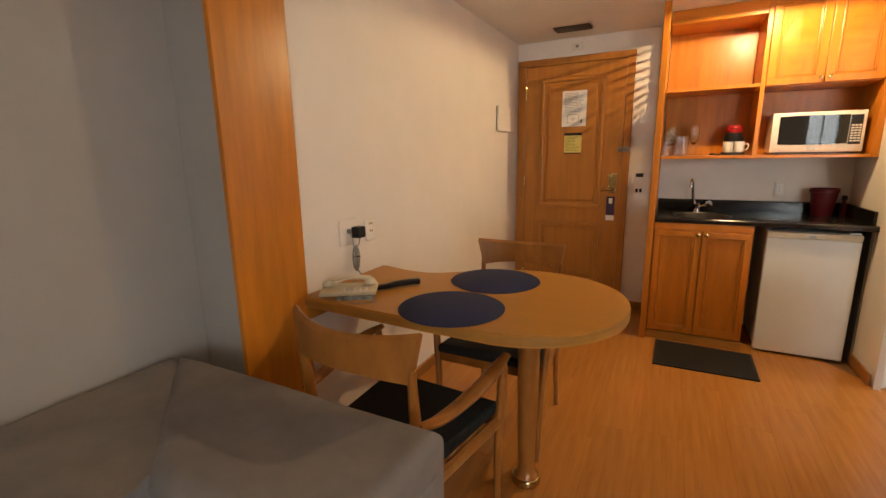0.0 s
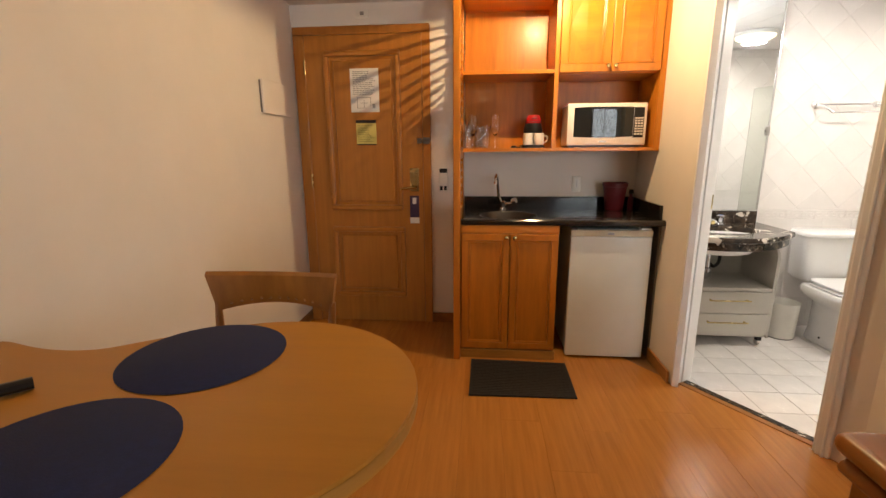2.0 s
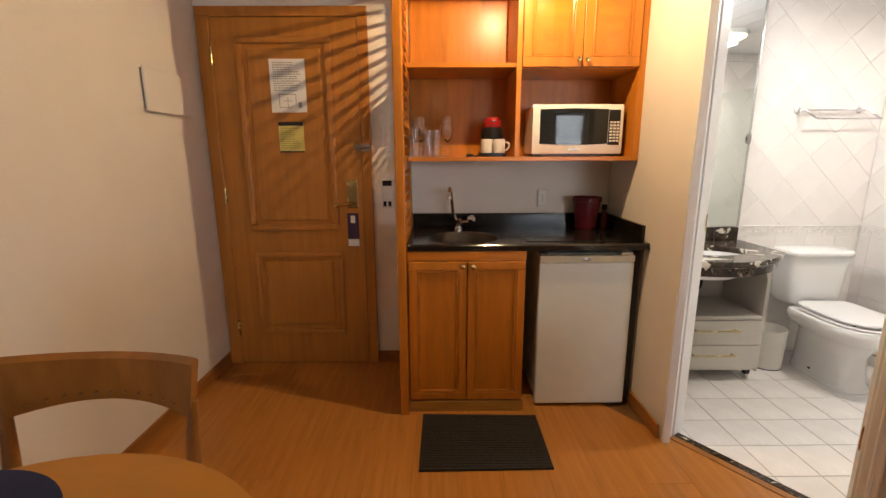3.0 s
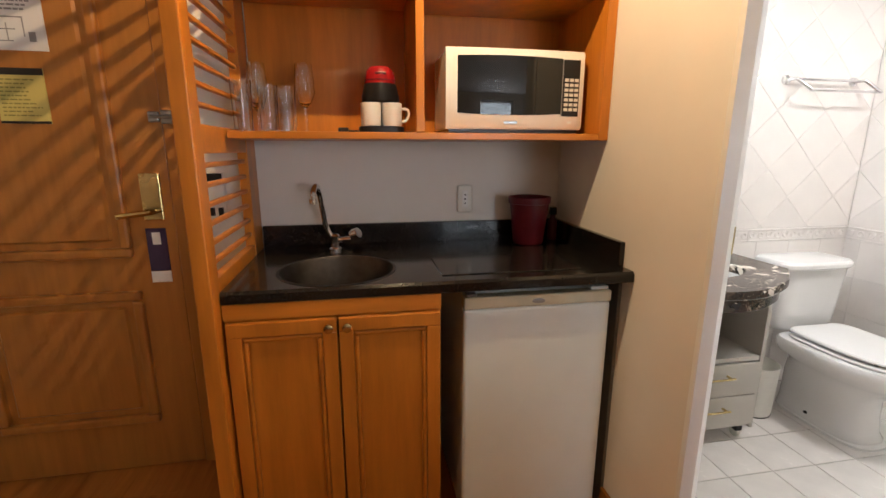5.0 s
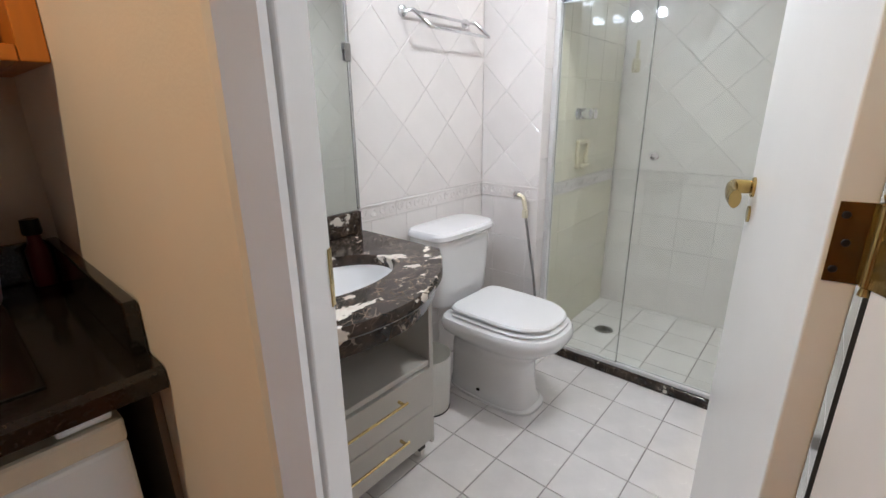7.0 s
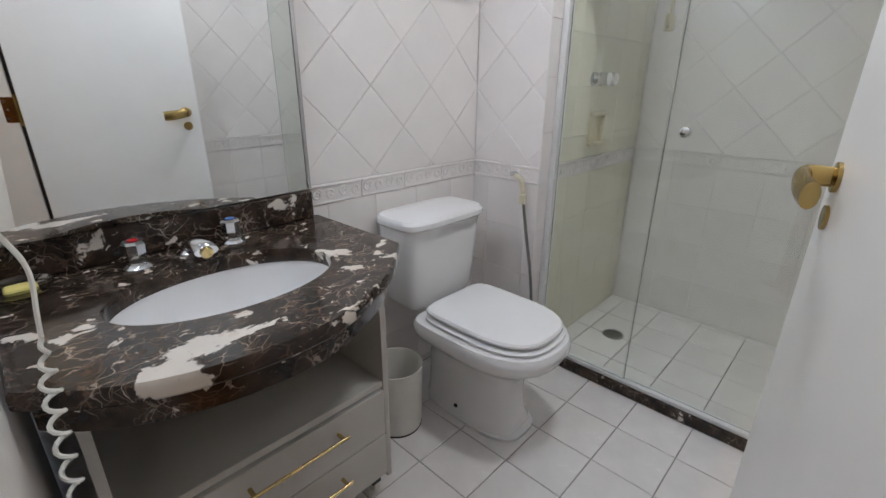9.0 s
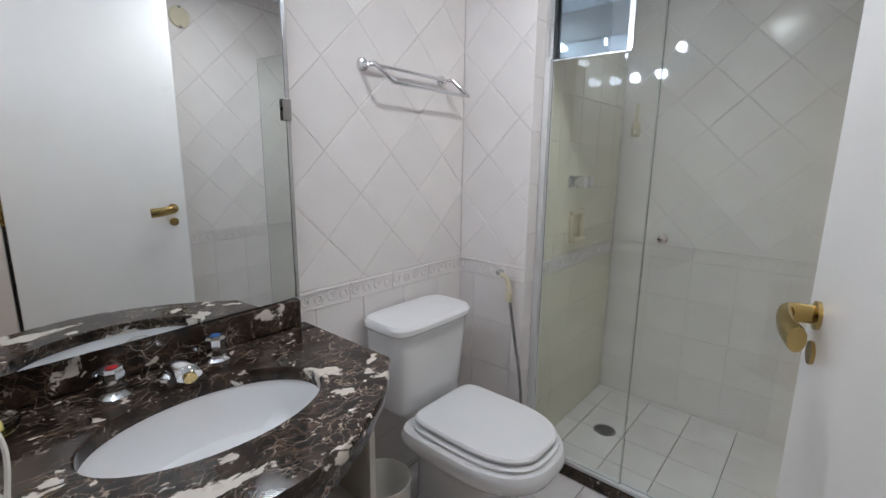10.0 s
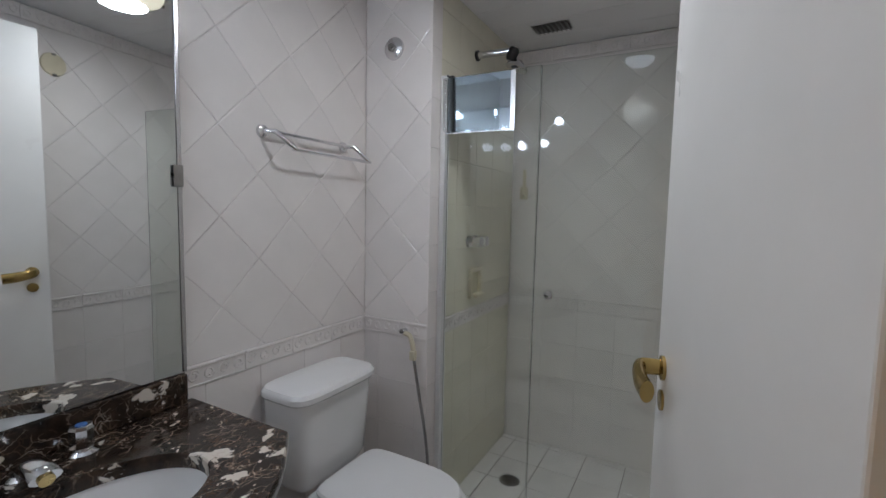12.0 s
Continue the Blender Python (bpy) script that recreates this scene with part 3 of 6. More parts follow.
for sgn, yy in ((1, LT), (-1, 0.0)):
    ro = part("rosette", turn(turn(lathe([(0.0, 0), (0.024, 0), (0.024, 0.006), (0.014, 0.009), (0.0, 0.009)], 0, 0, 0, 20), pose(0.595, yy, 1.05, -90 * sgn)), HG), AGED, d2, "brass rosette", True)
    part("door_handle", turn(tube(spline([(0.595, yy, 1.05), (0.595, yy + sgn * 0.035, 1.05), (0.58, yy + sgn * 0.048, 1.048), (0.535, yy + sgn * 0.05, 1.040), (0.492, yy + sgn * 0.046, 1.036)]), 0.010, 12, None, 1.7, [0.009 + 0.0035 * min(1, i / 24) for i in range(33)]), HG), AGED, ro, "brass lever handle", True)
    part("key_rosette", turn(turn(lathe([(0.0, 0), (0.02, 0), (0.02, 0.005), (0.0, 0.006)], 0, 0, 0, 20), pose(0.595, yy, 0.985, -90 * sgn)), HG), AGED, d2, "brass key rosette", True)
for z in (1.80, 1.075, 0.28):
    h = part("hinge", turn(lathe([(0.0, -0.064), (0.007, -0.062), (0.005, -0.052), (0.0085, -0.05), (0.0085, 0.05), (0.005, 0.052), (0.008, 0.06), (0.0, 0.066)], -0.008, -0.006, z, 12), HG), AGED, d2, "brass butt hinge", True)
    part("hinge_leaf", turn(box(-0.0025, -0.0002, 0.0, 0.036, z - 0.05, z + 0.05), HG), AGED, h)
    part("hinge_leaf", turn(box(OPEN1 - 0.0135, OPEN1 - 0.0112, 0.136, 0.176, z - 0.05, z + 0.05), DIAG), AGED, h)
    for zz in (-0.034, 0.0, 0.034):
        part("screw", turn(turn(lathe([(0.0, 0), (0.005, 0.0), (0.004, 0.0012), (0.0, 0.0012)], 0, 0, 0, 10), pose(OPEN1 - 0.0136, 0.152 - 0.006 * (abs(zz) > 0), z + zz, 0, -90, 0)), DIAG), STEEL, h)
    for zz in (-0.034, 0.0, 0.034):
        part("screw", turn(turn(lathe([(0.0, 0), (0.005, 0.0), (0.004, 0.0015), (0.0, 0.0015)], 0, 0, 0, 10), pose(-0.0026, 0.022 + 0.006 * (abs(zz) > 0), z + zz, 0, -90, 0)), HG), BLACK, h)

# --- kitchenette ---
FX0, FX1 = 0.438, 1.612  # between the lattice and the side wall
KB = DOORY
lat = thing("lattice_screen", (0.417, 4.0, 0), "tall orange wooden lattice screen at the kitchenette end", "screen")
part("front_post", box(0.396, 0.438, 3.690, 3.755, 0, TOP - 0.001, 0.004), WOOD, lat)
part("back_post", box(0.400, 0.434, 4.205, KB - 0.002, 0.86, TOP - 0.001, 0.003), WOOD, lat)
part("solid_side", box(0.404, 0.430, 3.755, KB - 0.002, 0.0, 0.862, 0.002), WOOD, lat)
part("middle_rail", box(0.403, 0.431, 3.755, 4.205, 1.262, 1.335, 0.003), WOODH, lat)
part("lower_rail", box(0.403, 0.431, 3.755, 4.205, 0.862, 0.935, 0.003), WOODH, lat)
for i in range(6):
    z = 0.975 + 0.0515 * i
    part("slat", box(0.409, 0.425, 3.755, 4.205, z - 0.007, z + 0.007, 0.003, 1), WOODH, lat)
for i in range(18):
    z = 1.385 + 0.0515 * i
    if z < TOP - 0.01:
        part("slat", box(0.409, 0.425, 3.755, 4.205, z - 0.007, z + 0.007, 0.003, 1), WOODH, lat)

uf = 3.962
us = thing("open_shelf_unit", (1.0, 4.1, 1.304), "orange wooden wall shelf unit with open compartments", "shelf")
part("bottom_board", box(FX0 + 0.001, FX1, uf, KB - 0.014, 1.304, 1.326, 0.002), WOODH, us)
part("middle_board", box(FX0 + 0.001, 0.994, uf, KB - 0.014, 1.768, 1.790, 0.002), WOODH, us)
part("top_board", box(FX0 + 0.001, 0.994, uf, KB - 0.014, 2.215, 2.24, 0.002), WOODH, us)
part("top_rail", box(FX0 + 0.001, 0.994, uf - 0.004, uf + 0.018, 2.24, TOP - 0.002, 0.002), WOODH, us)
part("divider", box(0.995, 1.021, uf - 0.002, KB - 0.014, 1.326, TOP - 0.002, 0.002), WOOD, us)
part("right_side", box(FX1 + 0.001, SIDE - 0.001, uf - 0.001, KB - 0.002, 1.304, TOP - 0.002, 0.002), WOOD, us)
part("back_panel", box(FX0 + 0.001, FX1, KB - 0.012, KB - 0.003, 1.304, TOP - 0.002), WOOD, us)
wc = thing("wall_cabinet", (1.3, 4.1, 1.76), "orange wooden wall cabinet with two diamond-panelled doors", "cabinet")
part("body", box(1.0215, FX1, uf + 0.022, KB - 0.014, 1.762, TOP - 0.002, 0.002), WOOD, wc)
for x0, x1, kx in ((1.0235, 1.3215, 1.302), (1.3245, FX1 - 0.002, 1.344)):
    dr = part("door", box(x0 + 0.01, x1 - 0.01, uf + 0.0005, uf + 0.02, 1.780, TOP - 0.006), WOOD, wc)
    part("frame", ring_frame(x0, x1, 1.768, TOP - 0.004, 0.046, uf - 0.009, uf + 0.02, 0.003), WOOD, dr)
    w, cx, z0, z1 = 0.045, (x0 + x1) / 2, 1.768, TOP - 0.004
    part("moulding", ring_frame(x0 + w + 0.001, x1 - w - 0.001, z0 + w + 0.001, z1 - w - 0.001, 0.013, uf - 0.0075, uf + 0.0002, 0.0055), WOOD, dr)
    cz, hw, hh = (z0 + z1) / 2, (x1 - x0) / 2 - w - 0.014, (z1 - z0) / 2 - w - 0.014
    bm = bmesh.new()
    vs = [bm.verts.new((x, uf - 0.0002, z)) for x, z in ((cx, cz - hh), (cx + hw, cz), (cx, cz + hh), (cx - hw, cz))]
    v = bm.verts.new((cx, uf - 0.006, cz))
    for i in range(4):
        bm.faces.new((vs[i], vs[(i + 1) % 4], v))
    part("diamond_panel", bm, WOODH, dr, "diamond of crossed veneer")
    part("knob", turn(lathe([(0.0, 0), (0.006, 0), (0.005, 0.012), (0.012, 0.018), (0.012, 0.024), (0.0, 0.028)], 0, 0, 0, 16), pose(kx, uf - 0.009, 1.800, 90)), BRASS, dr, "small round brass knob", True)

bc = thing("base_cabinet", (0.73, 4.0, 0), "orange wooden sink cabinet with two panelled doors", "cabinet")
cf = 3.752
bm = box(0.440, 0.456, cf, KB - 0.003, 0.0, 0.869, 0.002)
box(1.019, 1.035, cf, KB - 0.003, 0.0, 0.869, 0.002, 2, bm)
box(0.4565, 1.0185, cf + 0.002, KB - 0.02, 0.06, 0.076, 0, 1, bm)
box(0.4565, 1.0185, KB - 0.018, KB - 0.004, 0.0, 0.869, 0, 1, bm)
box(0.4565, 1.0185, cf, cf + 0.010, 0.80, 0.869, 0, 1, bm)
part("body", bm, WOOD, bc)
part("plinth", box(0.440, 1.040, cf - 0.026, cf - 0.001, 0.0, 0.058, 0.003), EDGEW, bc, "dull brown plinth strip")
part("top_rail", box(0.440, 1.035, cf - 0.012, cf - 0.001, 0.822, 0.868, 0.002), WOODH, bc)
for x0, x1, kx in ((0.446, 0.737, 0.716), (0.742, 1.030, 0.766)):
    dr = part("door", box(x0 + 0.01, x1 - 0.01, cf - 0.013, cf - 0.002, 0.078, 0.806), WOOD, bc)
    part("frame", ring_frame(x0, x1, 0.068, 0.816, 0.040, cf - 0.024, cf - 0.003, 0.003), WOOD, dr)
    part("moulding", ring_frame(x0 + 0.041, x1 - 0.041, 0.109, 0.775, 0.014, cf - 0.0225, cf - 0.0132, 0.006), WOODH, dr)
    part("knob", turn(lathe([(0.0, 0), (0.006, 0), (0.005, 0.012), (0.013, 0.018), (0.013, 0.025), (0.0, 0.029)], 0, 0, 0, 16), pose(kx, cf - 0.024, 0.795, 90)), BRASS, dr, "small round brass knob", True)

# granite top with a round sink hole
SKX, SKY, SKR = 0.735, 3.93, 0.175
wt = thing("granite_worktop", (1.03, 4.05, 0.86), "polished black granite worktop with upstand", "worktop")
x0, x1, y0, y1, zt, zb = 0.440, SIDE - 0.002, 3.738, KB - 0.002, 0.903, 0.870
bm = bmesh.new()
N = 48
outer, inner = [], []
for i in range(N):
    a = 2 * math.pi * i / N
    c, s = math.cos(a), math.sin(a)
    k = min((x1 - SKX if c > 0 else SKX - x0) / max(abs(c), 1e-6), (y1 - SKY if s > 0 else SKY - y0) / max(abs(s), 1e-6))
    outer.append((SKX + c * k, SKY + s * k))
    inner.append((SKX + c * SKR, SKY + s * SKR))
corners = [(x0, y0), (x1, y0), (x1, y1), (x0, y1)]
for q in corners:
    j = min(range(N), key=lambda i: (outer[i][0] - q[0]) ** 2 + (outer[i][1] - q[1]) ** 2)
    outer[j] = q
rings = [[bm.verts.new((x, y, z)) for x, y in ring] for ring, z in ((outer, zb), (outer, zt - 0.008), ([(x, y + (0.008 if y == y0 or y < y0 + 1e-4 else 0)) for x, y in outer], zt), (inner, zt), ([(SKX + (x - SKX) * 0.985, SKY + (y - SKY) * 0.985) for x, y in inner], zt - 0.006), (inner, zb))]
for p0, q0 in zip(rings, rings[1:] + rings[:1]):
    for i in range(N):
        bm.faces.new((p0[i], p0[(i + 1) % N], q0[(i + 1) % N], q0[i]))
part("slab", bm, GRANITE, wt)
part("back_upstand", box(x0, x1 - 0.021, y1 - 0.02, y1, zt + 0.0005, 0.985, 0.003), GRANITE, wt)
part("side_upstand", box(x1 - 0.02, x1, 3.80, y1, zt + 0.0005, 0.985, 0.003), GRANITE, wt)
part("drainboard", box(1.048, 1.53, 3.80, 4.14, zt + 0.0003, zt + 0.003, 0.001, 1), GRANITE, wt, "slightly raised granite drainboard")
sk = thing("kitchen_sink", (SKX, SKY, 0.72), "round stainless steel sink set in the worktop", "sink")
part("bowl", lathe([(0.184, 0.1845), (0.176, 0.185), (0.170, 0.176), (0.160, 0.06), (0.135, 0.02), (0.03, 0.0), (0.0, 0.0), (0.0, -0.003), (0.14, 0.015), (0.165, 0.06), (0.174, 0.165)], SKX, SKY, 0.72, 40), SINKM, sk, "", True)
part("drain", lathe([(0.0, 0.004), (0.03, 0.004), (0.034, 0.001), (0.034, 0.0)], SKX, SKY, 0.721, 20), CHROME, sk, "", True)
fa = thing("kitchen_faucet", (0.715, 4.215, 0.903), "chrome swan-neck kitchen tap with side valve", "faucet")
part("base", lathe([(0.026, 0), (0.026, 0.008), (0.018, 0.014), (0.015, 0.05), (0.018, 0.055), (0.012, 0.062), (0.0, 0.062)], 0.715, 4.215, 0.903, 20), CHROME, fa, "", True)
part("spout", tube(spline([(0.706, 4.215, 0.95), (0.694, 4.214, 0.968), (0.683, 4.21, 1.00), (0.676, 4.20, 1.055), (0.670, 4.178, 1.115), (0.664, 4.140, 1.148), (0.658, 4.105, 1.135), (0.656, 4.092, 1.105)]), 0.0105, 12), CHROME, fa, "", True)
part("spout_tip", lathe([(0.0, 0.0), (0.0125, 0.0), (0.0125, 0.018), (0.0, 0.018)], 0.656, 4.092, 1.092, 14), CHROME, fa, "", True)
v = part("valve", tube([(0.72, 4.215, 0.94), (0.755, 4.205, 0.945), (0.775, 4.20, 0.947)], 0.011, 10), CHROME, fa, "", True)
part("valve_knob", turn(lathe([(0.0, -0.015), (0.020, -0.015), (0.023, 0.0), (0.020, 0.015), (0.0, 0.018)], 0, 0, 0, 12), pose(0.79, 4.197, 0.965, 30, 60, 0)), CHROME, v, "faceted chrome knob", True)
so = thing("wall_socket", (1.236, KB, 1.075), "white rounded power socket above the worktop", "socket")
part("plate", box(1.204, 1.268, KB - 0.011, KB, 1.018, 1.132, 0.009, 4), PLASTIC, so, "", True)
ins = part("outlet_insert", box(1.224, 1.248, KB - 0.0135, KB - 0.0112, 1.040, 1.110, 0.001, 1), WHITE, so)
for z in (1.058, 1.075, 1.092):
    part("pin_hole", turn(lathe([(0.0, 0.0), (0.0035, 0.0), (0.0035, 0.0008), (0.0, 0.0008)], 0, 0, 0, 10), pose(1.236, KB - 0.0136, z, 90)), BLACK, ins)
BUX, BUY, BUZ = 1.472, 4.205, 0.9065
bu = thing("ice_bucket", (BUX, BUY, BUZ), "wine-red tapered plastic bucket on the worktop", "bucket")
part("bucket_body", lathe([(0.0, 0.0), (0.056, 0.0), (0.060, 0.008), (0.077, 0.160), (0.077, 0.163), (0.0735, 0.163), (0.058, 0.012), (0.0, 0.010)], BUX, BUY, BUZ, 36), WINE, bu, "", True)
part("rim", lathe([(0.0775, 0.160), (0.083, 0.162), (0.084, 0.184), (0.0815, 0.187), (0.078, 0.185), (0.0755, 0.164)], BUX, BUY, BUZ, 36), WINE, bu, "thick rolled rim", True)
bt = thing("bottle_small", (1.603, 4.27, 0.9035), "small dark bottle beside the red bucket", "bottle")
part("bottle_body", lathe([(0.0, 0), (0.018, 0.0), (0.0195, 0.006), (0.0195, 0.075), (0.012, 0.090), (0.010, 0.105), (0.0, 0.105)], 1.603, 4.27, 0.9035, 18), WINE, bt, "", True)
part("cap", lathe([(0.0, 0.1055), (0.015, 0.1055), (0.0165, 0.112), (0.015, 0.136), (0.0, 0.139)], 1.603, 4.27, 0.9035, 16), BLACK, bt, "black cap", True)

# refrigerator
fr = thing("mini_fridge", (1.345, 4.05, 0), "cream-white compact refrigerator under the worktop", "refrigerator")
fx0, fx1, ff = 1.110, 1.592, 3.770
part("body", box(fx0 + 0.006, fx1 - 0.004, ff + 0.045, 4.28, 0.03, 0.84, 0.008), FRIDGE, fr)
fd = part("door", box(fx0, fx1, ff, ff + 0.04, 0.014, 0.80, 0.010, 3), FRIDGE, fr)
part("seal", box(fx0 + 0.008, fx1 - 0.008, ff + 0.0402, ff + 0.0448, 0.04, 0.80), DARKSHADE, fr)
part("door_top", box(fx0, fx1, ff - 0.003, ff + 0.041, 0.8005, 0.838, 0.006, 2), CREAM, fd, "yellowed top grip strip")
part("badge", turn(lathe([(0.0, 0), (0.013, 0), (0.013, 0.002), (0.0, 0.003)], 0, 0, 0, 20, None, 1.6, 0.6), pose(1.345, ff - 0.0032, 0.818, 90)), STEEL, fd, "small oval metal badge")
part("top_hinge", box(fx1 - 0.07, fx1 - 0.01, ff + 0.002, ff + 0.07, 0.8402, 0.852, 0.004), FRIDGE, fr)
part("top_hinge", box(fx0 + 0.01, fx0 + 0.04, ff + 0.002, ff + 0.03, 0.8402, 0.848, 0.003), DARKSHADE, fr)
part("toe_grille", box(fx0 + 0.02, fx1 - 0.02, ff + 0.05, ff + 0.06, 0.0, 0.03), BLACK, fr)
part("wall_side_filler", box(SIDE - 0.012, SIDE - 0.001, 3.80, 4.32, 0.0, 0.86), DARKSHADE, wt, "dark grey niche side")

# microwave
mw = thing("microwave_oven", (1.343, 4.15, 1.3265), "white microwave oven with dark window on the shelf", "microwave")
mx0, mx1, mf, mz0, mz1 = 1.102, 1.584, 4.030, 1.341, 1.597
part("case", box(mx0 + 0.004, mx1 - 0.002, mf + 0.030, 4.29, mz0, mz1 - 0.004, 0.006), PLASTIC, mw)
bm = bmesh.new()
n = 14
cols = []
for i in range(n + 1):
    x = mx0 + (mx1 - mx0) * i / n
    bow = 0.010 * (1 - (2 * i / n - 1) ** 2)
    cols.append([bm.verts.new((x, y, z)) for y, z in ((mf + 0.03, mz0), (mf + 0.014 - bow, mz0), (mf + 0.008 - bow, mz0 + 0.01), (mf + 0.008 - bow, mz1 - 0.01), (mf + 0.014 - bow, mz1), (mf + 0.03, mz1))])
for p0, q0 in zip(cols, cols[1:]):
    for k in range(6):
        bm.faces.new((p0[k], p0[(k + 1) % 6], q0[(k + 1) % 6], q0[k]))
bm.faces.new(cols[0][::-1])
bm.faces.new(cols[-1])
front = part("front_frame", bm, PLASTIC, mw, "", True)


def bowed(xa, xb, za, zb, lift, seg=10, curve=0.0):
    bm = bmesh.new()
    cols = []
    for i in range(seg + 1):
        x = xa + (xb - xa) * i / seg
        u = 2 * (x - mx0) / (mx1 - mx0) - 1
        y = mf + 0.008 - 0.010 * (1 - u * u) - lift
        w = 2 * i / seg - 1
        lo, hi = za - curve * (1 - w * w), zb + curve * 0.6 * (1 - w * w)
        cols.append([bm.verts.new(q) for q in ((x, y + 0.003, lo), (x, y, lo), (x, y, hi), (x, y + 0.003, hi))])
    for p0, q0 in zip(cols, cols[1:]):
        for k in range(4):
            bm.faces.new((p0[k], p0[(k + 1) % 4], q0[(k + 1) % 4], q0[k]))
    bm.faces.new(cols[0][::-1])
    bm.faces.new(cols[-1])
    return bm


part("window", bowed(mx0 + 0.038, mx1 - 0.082, mz0 + 0.052, mz1 - 0.026, 0.0012, 14, 0.006), SCREEN, mw, "black glass oven window")
cp = part("control_panel", bowed(mx1 - 0.078, mx1 - 0.016, mz0 + 0.045, mz1 - 0.028, 0.0012), BLACK, mw, "black keypad panel")
for r in range(7):
    for c in range(3):
        xx, zz = mx1 - 0.0645 + 0.0185 * c, mz1 - 0.093 - 0.016 * r
        part("button", bowed(xx - 0.007, xx + 0.007, zz - 0.005, zz + 0.005, 0.0028, 2), PLASTIC, cp)
part("door_seam", bowed(mx1 - 0.0815, mx1 - 0.0795, mz0 + 0.045, mz1 - 0.028, 0.0016, 2), STEEL, mw)
part("logo_plate", bowed(1.30, 1.345, mz0 + 0.018, mz0 + 0.026, 0.0008, 4), STEEL, mw, "small grey maker's plate")
part("release_button", bowed(mx1 - 0.055, mx1 - 0.04, mz0 + 0.02, mz0 + 0.028, 0.0008, 3), FRIDGE, mw)
for x in (mx0 + 0.04, mx1 - 0.04):
    part("foot", box(x - 0.015, x + 0.015, mf + 0.04, mf + 0.26, 1.3265, 1.341), BLACK, mw)
part("base_pan", box(mx0 + 0.01, mx1 - 0.01, mf + 0.018, mf + 0.26, 1.3305, 1.3408), BLACK, mw)

# coffee maker with two mugs
CX, CY, CZ = 0.892, 4.095, 1.3265
cm = thing("coffee_maker", (CX, CY, CZ), "black drip coffee maker with red lid for two mugs", "coffee maker")
part("base", prism([(CX + 0.074 * c, CY - 0.005 + 0.072 * s) for c, s in [(math.copysign(abs(math.cos(a)) ** 0.5, math.cos(a)), math.copysign(abs(math.sin(a)) ** 0.5, math.sin(a))) for a in [2 * math.pi * i / 28 for i in range(28)]]], CZ, CZ + 0.020, 0.004, 2), BLACK, cm)
part("tower", box(CX - 0.052, CX + 0.052, CY + 0.002, CY + 0.075, CZ + 0.020, CZ + 0.125, 0.012, 3), BLACK, cm)
part("brew_head", lathe([(0.0, 0.0), (0.058, 0.0), (0.062, 0.006), (0.061, 0.022), (0.052, 0.060), (0.0, 0.060)], CX, CY, CZ + 0.0945, 32, None, 1, 1.1), BLACK, cm, "", True)
ld = part("lid", lathe([(0.0, 0.0), (0.0505, 0.0), (0.049, 0.022), (0.044, 0.040), (0.034, 0.052), (0.0, 0.056)], CX, CY, CZ + 0.1548, 32, None, 1, 1.1), REDP, cm, "glossy red lid", True)
part("lid_seam", lathe([(0.0, 0.0), (0.0512, 0.0), (0.0512, 0.0022), (0.0, 0.0022)], CX, CY, CZ + 0.164, 32, None, 1, 1.1), WINE, ld, "dark seam round the lid", True)
part("lid_grip", box(CX - 0.018, CX + 0.018, CY - 0.0535, CY - 0.046, CZ + 0.180, CZ + 0.188, 0.003), WINE, ld)
part("power_cord", tube(spline([(CX - 0.065, CY + 0.02, CZ + 0.005), (0.80, 4.06, CZ + 0.0045), (0.755, 4.09, CZ + 0.0045), (0.765, 4.17, CZ + 0.0045), (0.83, 4.22, CZ + 0.0045)]), 0.004, 6), BLACK, cm, "black cord", True)
part("plug", box(0.752, 0.785, 4.052, 4.074, CZ + 0.0005, CZ + 0.016, 0.004), BLACK, cm, "black plug")


def mug(name, x, y, z, handle):
    t = thing(name, (x, y, z), "small cream ceramic mug on the coffee maker", "mug", "mugs at the coffee maker")
    part("cup", lathe([(0.0, 0), (0.030, 0), (0.032, 0.004), (0.0325, 0.071), (0.0305, 0.072), (0.0295, 0.006), (0.0, 0.005)], x, y, z, 24), PLASTIC, t, "", True)
    if handle:
        part("handle", tube(spline([(x + 0.031, y, z + 0.055), (x + 0.05, y, z + 0.053), (x + 0.055, y, z + 0.036), (x + 0.045, y, z + 0.018), (x + 0.031, y, z + 0.014)]), 0.0045, 8), PLASTIC, t, "", True)
    return t


mug("mug", CX - 0.0335, 4.047, CZ + 0.0205, False)
mug("mug", CX + 0.0335, 4.047, CZ + 0.0205, True)


def tumbler(x, y, r, h, stem=False):
    z = 1.3265
    t = thing("drinking_glass", (x, y, z), "clear stemmed drinking glass on the shelf" if stem else "clear straight drinking glass on the shelf", "glass", "glasses on the shelf")
    if stem:
        prof = [(0.0, 0), (r, 0.0), (r, 0.002), (0.004, 0.006), (0.0035, h * 0.36), (r * 0.55, h * 0.44), (r * 0.88, h * 0.58), (r * 0.86, h * 0.78), (r * 0.72, h), (r * 0.69, h), (r * 0.83, h * 0.78), (r * 0.85, h * 0.585), (r * 0.52, h * 0.45), (0.0, h * 0.40)]
    else:
        prof = [(0.0, 0), (r * 0.88, 0), (r, h), (r - 0.002, h), (r * 0.88 - 0.002, 0.008), (0.0, 0.008)]
    part("glass_body", lathe(prof, x, y, z, 20), CUPG, t, "", True)


